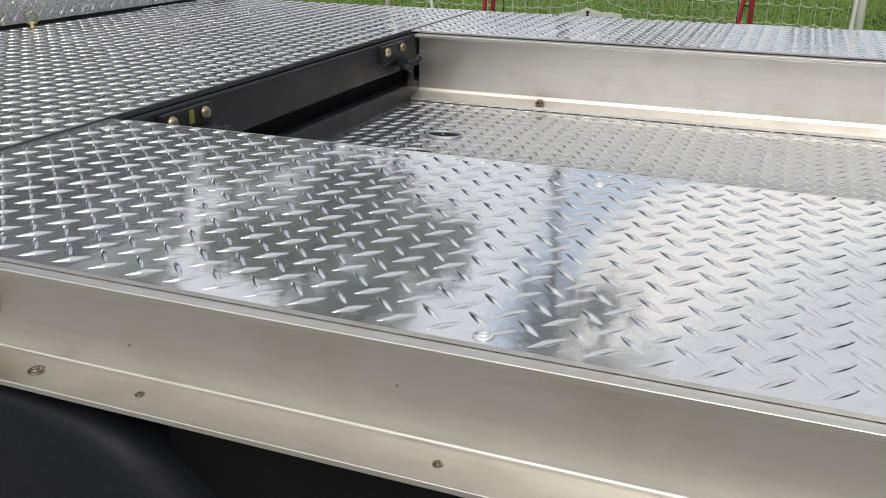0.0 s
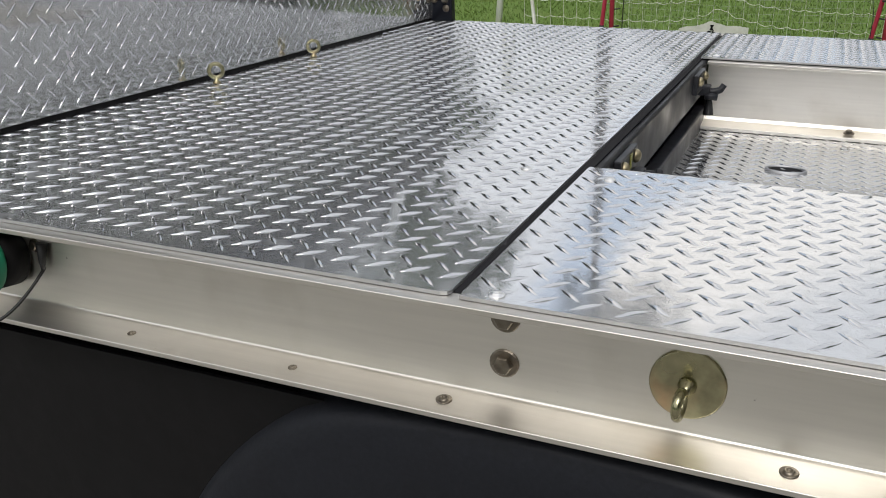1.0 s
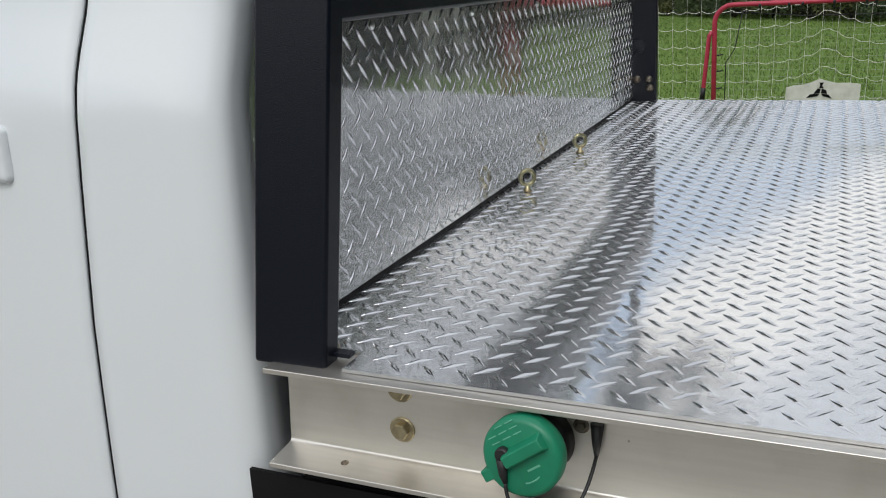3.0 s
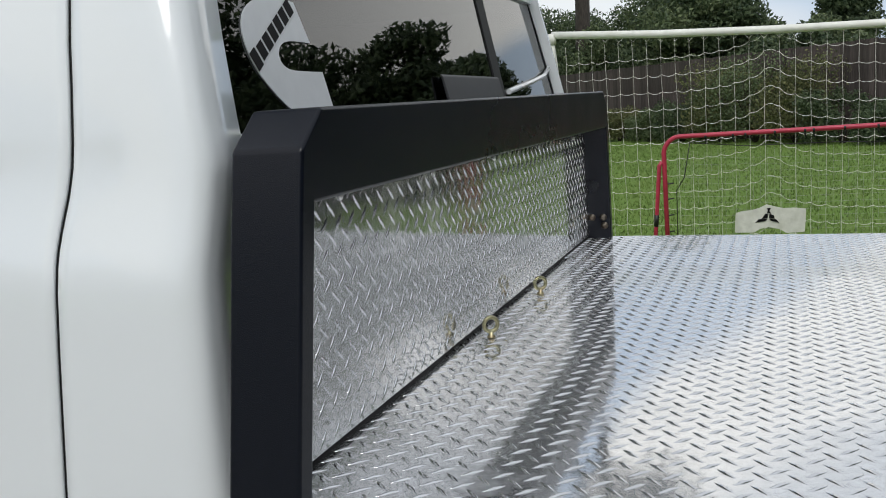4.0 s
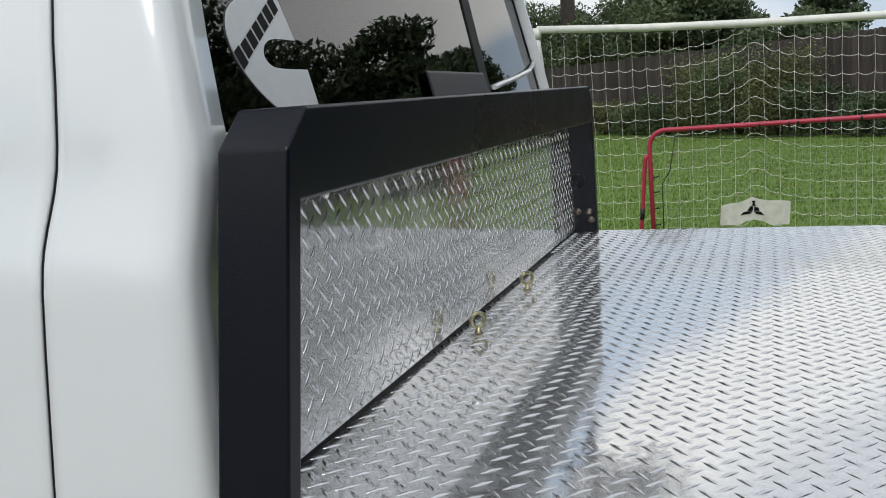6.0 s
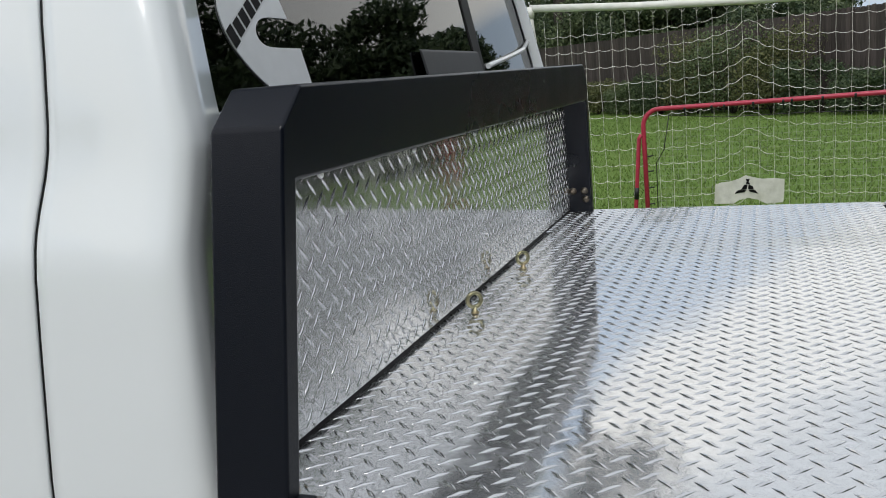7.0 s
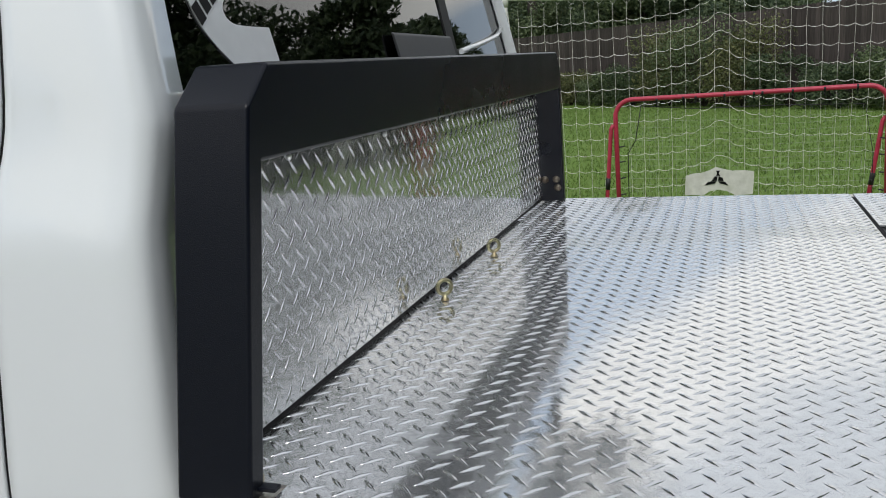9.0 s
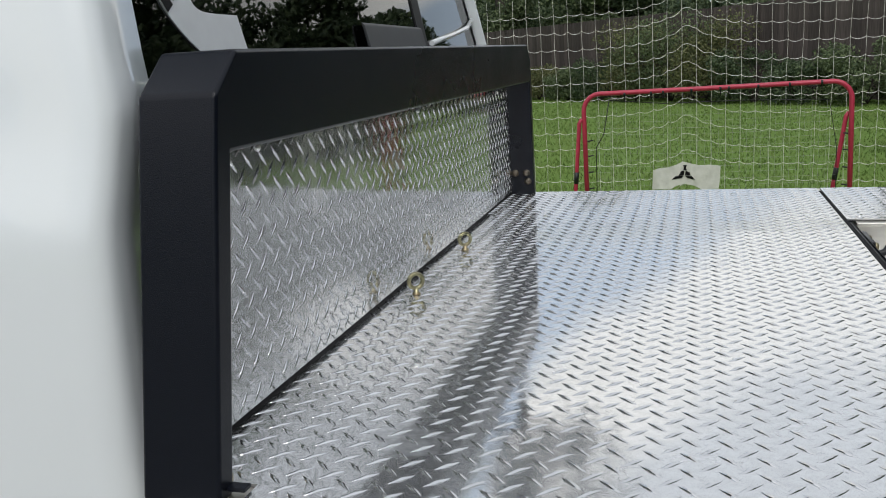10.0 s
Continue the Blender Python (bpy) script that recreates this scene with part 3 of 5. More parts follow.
for yy in (0.675, 1.565):
    bm = bmesh.new()
    bm_box(bm, 0.966, 0.979, yy - 0.055, yy + 0.085, 0.94, 0.988)
    bm_box(bm, 0.966, 0.998, yy + 0.035, yy + 0.075, 0.925, 0.95)
    bracket = part("latch_bracket", bm, FRAME, flatbed, "black steel latch bracket", bevel=0.003)
    for dy in (-0.035, 0.06):
        bm = bmesh.new()
        bm_lathe(bm, [(0.012, 0.0), (0.012, 0.003), (0.0095, 0.008), (0.005, 0.0105), (0.001, 0.011)], (0.979, yy + dy, 0.972), (1, 0, 0), 16)
        part("carriage_bolt", bm, OLD_ZINC, bracket, "yellowed domed bolt")
    bm = bmesh.new()
    if yy > 1:
        bm_tube(bm, [(0.976, yy + 0.055, 0.934), (1.004, yy + 0.06, 0.932), (1.022, yy + 0.064, 0.938), (1.03, yy + 0.066, 0.952)], lambda q: 0.011 - 0.003 * q, 12)
        bm_tube(bm, [(0.986, yy + 0.04, 0.925), (1.018, yy + 0.045, 0.922)], 0.009, 10)
    else:
        bm_tube(bm, [(0.976, yy + 0.055, 0.938), (1.018, yy + 0.066, 0.937)], 0.011, 12)
        bm_lathe(bm, [(0.0145, 0.0), (0.0145, 0.008), (0.012, 0.011)], (1.016, yy + 0.066, 0.937), (1, 0.2, 0), 14)
    part("latch_pin", bm, FRAME, bracket, "black steel latch hook")
bm = bmesh.new()
bm_tube(bm, [(0.991, 1.65, 0.93), (0.994, 1.648, 0.9), (0.996, 1.645, 0.868)], lambda f: 0.005 + 0.009 * f, 10)
part("pull_strap", bm, CORD, flatbed, "black rubber pull strap hanging from the latch")
# oval recesses: the floor is uncut, a black face gives the shaded depth
for cy in (1.164, 1.345):
    bm = bmesh.new()
    loop = [(1.21 + 0.042 * math.cos(2 * math.pi * i / 28), cy + 0.03 * math.sin(2 * math.pi * i / 28), 0.8175) for i in range(28)]
    bm_tube(bm, loop, 0.004, 8, True)
    bm2 = [bm.verts.new((1.21 + 0.04 * math.cos(2 * math.pi * i / 28), cy + 0.028 * math.sin(2 * math.pi * i / 28), 0.8165)) for i in range(28)]
    f = bm.faces.new(bm2)
    f.material_index = 1
    part("hand_hole", bm, [EDGE, VOID], flatbed, "oval recess in the well floor, its shade drawn as a black face")

# ---- headboard ----
headboard = thing("truck_headboard", "black tapered headboard frame with a tread-plate panel on the flatbed", "headboard", at=(0.03, BED_MID, DECK))
HX0, HX1 = -0.052, 0.048
H_LOW = 0.992
HALF_NEAR = [(0.002, H_LOW), (0.063, 1.383), (0.075, 1.45), (0.13, 1.498)]
HALF_FAR = [(2.339, H_LOW), (2.265, 1.393), (2.248, 1.467), (2.185, 1.515)]
INNER_NEAR = [(0.1, 1.383), (0.036, H_LOW)]
INNER_FAR = [(2.228, 1.393), (2.302, H_LOW)]


def local(bm):
    """Takes plan points to the headboard's own axes, askew to the bed and leaning a little."""
    for v in bm.verts:
        v.co.x += SKEW * (v.co.y - 0.03) + 0.02 * (v.co.z - DECK)
    bmesh.ops.translate(bm, verts=bm.verts[:], vec=(-0.03, -BED_MID, -DECK))
    return bm


bm = bmesh.new()
bm_prism(bm, HALF_NEAR + HALF_FAR[::-1] + INNER_FAR[::-1] + INNER_NEAR, "x", HX0, HX1)
frame_ob = part("frame", local(bm), BLACK, headboard, "welded black powder-coated tube frame", bevel=0.0055, segments=3)
bm = bmesh.new()
bm_box(bm, 0.04, 0.07, 0.022, 0.038, DECK + 0.0025, DECK + 0.0075)
part("foot_tab", local(bm), BLACK, headboard, bevel=0.001)
for dx, dz in ((0.0, 0.076), (0.004, 0.046), (-0.04, 0.076)):
    bm = bmesh.new()
    yy = 2.302 - 0.18 * dz
    bm_lathe(bm, [(0.0135, -0.006), (0.0135, 0.002), (0.009, 0.004), (0.009, 0.009), (0.005, 0.0105)], (0.022 + dx, yy, DECK + dz), (0, -1, -0.18), 12)
    part("post_bolt", local(bm), STEEL, headboard, "dull steel bolt")


def panel_place(p, q, h):
    return (-0.03 + h + SKEW * (p - 0.03) + 0.02 * (q - DECK) - 0.03, p - BED_MID, q - DECK)


def past_frame(p, q):
    lean = 0.165 * (q - H_LOW)
    return p < 0.058 + lean or p > 2.28 - 1.1 * lean


tread_panel("panel", [(0.02, DECK + 0.011), (2.32, DECK + 0.011), (2.245, 1.408), (0.085, 1.4)],
            (0.04, 2.3, DECK + 0.011, 1.405), panel_place, headboard, phase=(0.6225, 1.2451), pitch=(0.0447, 0.0432), thickness=0.003, skip=past_frame,
            label="bright tread-plate panel filling the headboard", turn=-1)
bm = bmesh.new()
bm_box(bm, -0.042, -0.034, 0.03, 2.31, DECK - 0.002, DECK + 0.0125)
part("bottom_channel", local(bm), SKIRT, headboard, "black strip below the panel")
for py in (0.17, 0.32, 0.72, 1.13, 1.56, 2.05):
    bm = bmesh.new()
    bm_lathe(bm, [(0.006, 0.0), (0.006, 0.001), (0.004, 0.003), (0.001, 0.0035)], (-0.0295, py, 1.368), (1, 0, 0), 12)
    part("rivet", local(bm), BRIGHT, headboard)
for ex, ey in ((-0.017, 0.108), (0.0, 0.905), (-0.006, 1.343)):
    eye_ring("tie_down_eye", (ex, ey, 1.0295), 0.0152, 0.0047, (0.55, -0.75, 0), (ex, ey, DECK + 0.001), flatbed, "yellow-zinc eye bolt in the deck")

# ---- pickup truck ----
truck = thing("pickup_truck", "white pickup cab with dark rear glass, carrying the flatbed", "truck", at=(0, 0, 0))
SIDE = [(0.55, 0.02), (0.8, 0.008), (1.0, 0.003), (1.2, 0.002), (1.28, 0.004), (1.315, 0.01), (1.36, 0.022), (1.405, 0.033), (1.44, 0.039), (1.5, 0.046), (1.6, 0.062),
        (1.72, 0.088), (1.84, 0.122), (1.9, 0.148), (1.94, 0.2)]
SEAM_X = [(0.55, -0.34), (0.7, -0.33), (0.84, -0.318), (1.0, -0.306), (1.04, -0.301), (1.13, -0.293), (1.21, -0.284), (1.28, -0.278), (1.315, -0.277), (1.345, -0.276),
          (1.375, -0.27), (1.415, -0.262), (1.45, -0.257), (1.488, -0.255), (1.557, -0.256), (1.654, -0.26), (1.94, -0.28)]


INSET = 0.02
SIDE = [(z, y + INSET) for z, y in SIDE]
SEAM_X = [(z, x - INSET) for z, x in SEAM_X]


def lerp(table, z):
    for (a, p), (b, q) in zip(table, table[1:]):
        if a <= z <= b:
            return p + (q - p) * (z - a) / (b - a)
    return table[0][1] if z < table[0][0] else table[-1][1]


def back_x(z):
    return -0.077 - max(0.0, z - 1.44) * 0.2 - 0.008 * min(1.0, max(0.0, (1.42 - z) / 0.12))


LEVELS = [0.64, 0.644, 0.7, 0.8, 0.9, 1.0, 1.1, 1.2, 1.25, 1.28, 1.295, 1.315, 1.335, 1.36, 1.385, 1.405, 1.425, 1.44, 1.47, 1.5, 1.55, 1.6, 1.66, 1.72, 1.78, 1.84, 1.87, 1.9, 1.92, 1.94]
CAB_MID = 1.185


def sill_drop(x):
    """The lower edge of the body sweeps up towards the rear."""
    return 0.075 * min(1.0, max(0.0, (-0.06 - x) / 0.3)) ** 0.8


def skin(columns, mirror):
    """A body skin from columns of points, one row a level; the far side is mirrored."""
    bm = bmesh.new()
    grid = []
    for z in LEVELS:
        row = []
        for x, y in columns(z):
            row.append(bm.verts.new((x, 2 * CAB_MID - y if mirror else y, z - sill_drop(x) * max(0.0, min(1.0, (0.9 - z) / 0.2)))))
        grid.append(row)
    for a, b in zip(grid, grid[1:]):
        for i in range(len(a) - 1):
            f = bm.faces.new((a[i], a[i + 1], b[i + 1], b[i]))
            f.smooth = True
    return bm


def quarter(z, far=False):
    ys, xs, xb = lerp(SIDE, z), lerp(SEAM_X, z) + 0.0032, back_x(z)
    pts = [(xs + 0.001, ys + 0.006), (xs, ys + 0.003), (xs + 0.002, ys), (xs + 0.02, ys)]
    x_c = xb - 0.062
    pts.append(((xs + 0.02 + x_c) / 2, ys))
    for dx, dy in ((-0.062, 0.0004), (-0.047, 0.002), (-0.034, 0.005), (-0.023, 0.0092), (-0.0135, 0.0145), (-0.0062, 0.021), (-0.0018, 0.0285), (0.0, 0.037)):
        pts.append((xb + dx, ys + dy))
    pts.append((xb + 0.001, ys + 0.05))
    pts.append((xb + 0.001, ys + (0.062 if far else 0.1)))
    pts.append((xb - 0.03, ys + (0.065 if far else 0.103)))
    return pts


def door_skin(z):
    ys, xs = lerp(SIDE, z), lerp(SEAM_X, z) - 0.0032
    return [(-1.25, ys), (-0.9, ys), (-0.6, ys), (-0.45, ys), (xs - 0.02, ys), (xs - 0.002, ys), (xs, ys + 0.003), (xs - 0.001, ys + 0.006)]


def front_skin(z):
    ys = lerp(SIDE, z)
    return [(-2.6, ys + 0.1), (-2.5, ys), (-1.9, ys), (-1.258, ys), (-1.257, ys + 0.02)]


def seal(z):
    ys, xs = lerp(SIDE, z), lerp(SEAM_X, z)
    return [(xs - 0.03, ys + 0.0065), (xs + 0.03, ys + 0.0065)]


for mirror in (False, True):
    part("quarter_panel", skin((lambda z: quarter(z, True)) if mirror else quarter, mirror), PAINT, truck, "glossy white cab quarter panel")
    door = part("rear_door", skin(door_skin, mirror), PAINT, truck, "glossy white closed rear door")
    part("front_body", skin(front_skin, mirror), PAINT, truck)
    part("door_seal", skin(seal, mirror), SEAM, truck, "black door gap")
    if not mirror:
        bm = bmesh.new()
        bm_box(bm, -0.68, -0.418, 0.01, 0.033, 1.193, 1.27)
        part("door_handle", bm, PAINT, door, "white door handle", bevel=0.016, segments=5)
        bm = bmesh.new()
        bm_box(bm, -0.66, -0.48, 0.025, 0.051, 1.206, 1.256)
        part("handle_recess", bm, SEAM, door)
for x0, x1 in ((-2.5, -0.36), (-0.359, -0.21), (-0.209, -0.06)):
    bm = bmesh.new()
    bm_prism(bm, [(0.085, 0.44), (0.057, 0.5), (0.057, 0.628), (0.063, 0.634), (2 * CAB_MID - 0.063, 0.634), (2 * CAB_MID - 0.057, 0.628), (2 * CAB_MID - 0.057, 0.5), (2 * CAB_MID - 0.085, 0.44)], "x", x0, x1)
    for v in bm.verts:
        if v.co.z > 0.6:
            v.co.z -= sill_drop(v.co.x)
    part("rocker_panel", bm, PAINT, truck, "white sill panel below the cab")
# lower back wall, roof and inside
bm = bmesh.new()
bm_box(bm, -0.123, -0.099, 0.16, 2 * CAB_MID - 0.16, 0.55, 1.47)
part("back_panel", bm, PAINT, truck, "white lower back wall of the cab", bevel=0.004)
bm = bmesh.new()
pts = [(-0.138, 0.2), (-0.138, 2 * CAB_MID - 0.2), (-2.5, 2 * CAB_MID - 0.24), (-2.5, 0.24)]
bm_prism(bm, pts, "z", 1.925, 1.955)
part("roof", bm, PAINT, truck, "white cab roof", bevel=0.012, segments=3)
bm = bmesh.new()
bm_prism(bm, [(-0.171, 1.82), (-0.206, 1.82), (-0.228, 1.94), (-0.193, 1.94)], "y", 0.2, 2 * CAB_MID - 0.2)
part("back_header", bm, PAINT, truck, "white strip above the rear glass", bevel=0.004)
# solid black box in place of seats and trim, so the cab looks unlit
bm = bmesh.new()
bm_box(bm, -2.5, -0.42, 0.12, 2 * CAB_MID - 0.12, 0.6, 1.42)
part("interior", bm, VOID, truck, "matt black box standing in for the shaded cab inside")


def glass_point(y, z, lift=0.0):
    return (back_x(z) - 0.03 + lift, y, z)


def glass_sheet(name, y0, y1, z0, z1, lift, mat, parent, label="", thick=0.004, slant=0.0):
    bm = bmesh.new()
    lo = [bm.verts.new(glass_point(y, z, lift)) for y, z in ((y0, z0), (y1, z0), (y1 - slant, z1), (y0 + slant, z1))]
    hi = [bm.verts.new(glass_point(y, z, lift - thick)) for y, z in ((y0, z0), (y1, z0), (y1 - slant, z1), (y0 + slant, z1))]
    bm.faces.new(lo)
    bm.faces.new(hi)
    for i in range(4):
        bm.faces.new((lo[i], lo[(i + 1) % 4], hi[(i + 1) % 4], hi[i]))
    return part(name, bm, mat, parent, label)


window = glass_sheet("rear_window", 0.205, 2.21, 1.468, 1.85, 0.0, TINT, truck, "dark tinted rear cab window", slant=0.07)
glass_sheet("border", 0.2, 0.222, 1.468, 1.85, -0.006, FRIT, window, slant=0.0)
glass_sheet("border", 2.185, 2.21, 1.468, 1.85, -0.006, FRIT, window)
for dy in (1.53,):
    glass_sheet("divider", dy, dy + 0.068, 1.47, 1.84, 0.004, SEAM, window, "black sliding-window divider", thick=0.012)

GREYBOX = material("dark_grey_plastic", (0.03, 0.032, 0.036), 0.45, vary=0.1, specular=0.4)
bm = bmesh.new()
bm_prism(bm, [(back_x(1.45) - 0.022, 1.472), (back_x(1.45) - 0.014, 1.472), (back_x(1.56) - 0.015, 1.562), (back_x(1.56) - 0.022, 1.567)], "y", 1.07, 1.53)
part("window_ledge", bm, GREYBOX, truck, "dark grey plastic ledge low on the rear window", bevel=0.004)
bm = bmesh.new()
bm_tube(bm, [glass_point(1.61, 1.525, 0.012), glass_point(1.76, 1.54, 0.012), glass_point(1.93, 1.558, 0.012), glass_point(2.09, 1.577, 0.012), glass_point(2.21, 1.605, 0.006)], 0.0075, 10)
part("window_trim", bm, PAINT, truck, "pale curved trim at the corner of the rear glass")

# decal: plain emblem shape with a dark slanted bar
outer = [(0.372, 1.66), (0.42, 1.667), (0.479, 1.662), (0.5, 1.592), (0.44, 1.593), (0.412, 1.588), (0.396, 1.576), (0.391, 1.563), (0.396, 1.551), (0.412, 1.543), (0.44, 1.541), (0.517, 1.541),
         (0.524, 1.47), (0.40, 1.47), (0.371, 1.487), (0.343, 1.512), (0.319, 1.541), (0.307, 1.577), (0.308, 1.606), (0.325, 1.636)]
outer = [(0.4023 + 1.061 * (y - 0.4155), 1.608 + 0.93 * (z - 1.592)) for y, z in outer]
keep = [i in (2, 3, 11, 12) for i in range(len(outer))]
for turn in range(2):
    soft, flags = [], []
    for i, p in enumerate(outer):
        q, o = outer[(i + 1) % len(outer)], outer[i - 1]
        if keep[i]:
            soft.append(p)
            flags.append(True)
        else:
            soft += [(0.75 * p[0] + 0.25 * o[0], 0.75 * p[1] + 0.25 * o[1]), (0.75 * p[0] + 0.25 * q[0], 0.75 * p[1] + 0.25 * q[1])]
            flags += [False, False]
    outer, keep = soft, flags
bm = bmesh.new()
lo = [bm.verts.new(glass_point(y - 0.006, z, 0.0026)) for y, z in outer]
hi = [bm.verts.new(glass_point(y - 0.006, z, 0.0006)) for y, z in outer]
bm.faces.new(lo)
for i in range(len(outer)):
    bm.faces.new((lo[i], lo[(i + 1) % len(outer)], hi[(i + 1) % len(outer)], hi[i]))
decal = part("decal", bm, VINYL, window, "white vinyl emblem decal with dark slanted bars")
a, b = Vector((0.296, 1.569)), Vector((0.458, 1.669))
for k in range(7):
    s, e = a + (b - a) * (k / 7 + 0.008), a + (b - a) * ((k + 0.86) / 7)
    n = Vector((-(b - a).y, (b - a).x)).normalized() * (0.015 if k == 0 else 0.0125)
    bm = bmesh.new()
    q = [s - n, e - n, e + n, s + n]
    bm.faces.new([bm.verts.new(glass_point(p.x - 0.006, p.y, 0.0036)) for p in q])
    part("print_bar", bm, INK, decal)

# the cab stands askew to the bed
for ob in truck.children_recursive:
    for v in ob.data.vertices:
        v.co.x += SKEW * (v.co.y - 0.03)

# bonnet, front wings, windscreen and side glass
bm = bmesh.new()
arch = [(-3.2 + 0.5 * math.cos(radians(a)), 0.45 + 0.5 * math.sin(radians(a))) for a in range(0, 181, 15)]
nose = [(-2.6, 0.5)] + arch + [(-3.95, 0.5), (-4.02, 0.62), (-4.04, 1.1), (-3.98, 1.2), (-3.2, 1.27), (-2.6, 1.3)]
bm_prism(bm, nose, "y", 0.075, 2 * CAB_MID - 0.075)
part("front_end", bm, PAINT, truck, "white bonnet and front wings", bevel=0.02, segments=3)
bm = bmesh.new()
bm_box(bm, -4.16, -4.0, 0.09, 2 * CAB_MID - 0.09, 0.5, 0.74)
part("front_bumper", bm, GREYBOX, truck, "dark grey front bumper", bevel=0.04, segments=4)
bm = bmesh.new()
bm_prism(bm, [(-2.62, 1.3), (-2.66, 1.3), (-2.44, 1.93), (-2.4, 1.93)], "y", 0.2, 2 * CAB_MID - 0.2)
part("windscreen", bm, TINT, truck, "dark tinted windscreen", bevel=0.004)
for mirror in (False, True):
    for x0, x1, x2 in ((-1.14, -0.42, -0.4), (-2.2, -1.26, -1.26)):
        bm = bmesh.new()
        rows = []
        for z in (1.5, 1.6, 1.66, 1.72, 1.78, 1.82):
            f = (z - 1.5) / 0.32
            xa, xb = x0 + f * (0.16 if x0 < -2 else 0.02), x1 + f * (x2 - x1)
            row = []
            for x, lift in ((xa, -0.004), (xb, -0.004), (xb, 0.003), (xa, 0.003)):
                y = lerp(SIDE, z) + lift
                row.append(bm.verts.new((x, 2 * CAB_MID - y if mirror else y, z)))
            rows.append(row)
        bm.faces.new(rows[0])
        bm.faces.new(rows[-1])
        for lo, hi in zip(rows, rows[1:]):
            for i in range(4):
                bm.faces.new((lo[i], lo[(i + 1) % 4], hi[(i + 1) % 4], hi[i]))
        part("side_window", bm, FRIT, truck, "dark tinted side window")

# underbody, fender and wheel
bm = bmesh.new()
SK0, SK1, SZ0, SZ1, HX, HZ, HB = -0.1, 0.78, 0.5, 0.822, 0.078, 0.715, 0.09
hole, rim = [], []
for i in range(24):
    c, t = math.cos(2 * math.pi * i / 24), math.sin(2 * math.pi * i / 24)
    hole.append((HX + max(0.054 * c, -0.04), HZ + 0.06 * t))
    k = HB / max(abs(c), abs(t))
    rim.append((HX + c * k, HZ + t * k))
rings = []
for y in (0.03, 0.036):
    a = [bm.verts.new((p, y, q)) for p, q in hole]
    b = [bm.verts.new((p, y, q)) for p, q in rim]
    rings.append((a, b))
    for i in range(24):
        bm.faces.new((a[i], a[(i + 1) % 24], b[(i + 1) % 24], b[i]))
for i in range(24):
    j = (i + 1) % 24
    bm.faces.new((rings[0][0][i], rings[0][0][j], rings[1][0][j], rings[1][0][i]))
bm_box(bm, SK0, HX - HB, 0.03, 0.036, SZ0, SZ1)
bm_prism(bm, [(HX + HB, SZ0), (0.55, SZ0), (0.62, 0.68), (SK1, SZ1), (HX + HB, SZ1)], "y", 0.03, 0.036)
bm_box(bm, HX - HB, HX + HB, 0.03, 0.036, SZ0, HZ - HB)
bm_box(bm, HX - HB, HX + HB, 0.03, 0.036, HZ + HB, SZ1)
bmesh.ops.remove_doubles(bm, verts=bm.verts[:], dist=0.0001)
part("side_skirt", bm, SKIRT, truck, "black steel skirt with an oval hole under the bed")
bm = bmesh.new()
bm_box(bm, -0.085, 2.6, 0.45, 1.8, 0.3, 0.79)
part("chassis", bm, VOID, truck, "black chassis under the bed")
bm = bmesh.new()
bm_box(bm, -0.074, 0.49, 0.1, 0.38, 0.3, 0.868)
part("fuel_tank", bm, VOID, truck, "black fuel tank behind the skirt", bevel=0.02)
bm = bmesh.new()
bm_box(bm, 0.46, 1.62, 0.195, 0.2, 0.4, 0.87)
part("inner_liner", bm, SKIRT, truck, "black liner behind the wheel fender")
bm = bmesh.new()
bm_box(bm, 0.3, 0.36, 0.12, 1.98, 0.785, 0.97)
part("bed_mount", bm, VOID, truck)
bm = bmesh.new()
bm_box(bm, 2.5, 2.56, 0.12, 1.98, 0.785, 0.814)
part("bed_mount", bm, VOID, truck)
bm = bmesh.new()
bm_box(bm, 1.4, 2.6, 0.05, 0.058, 0.5, 0.871)
part("side_skirt", bm, SKIRT, truck, "black steel skirt under the bed")
AX = 1.048
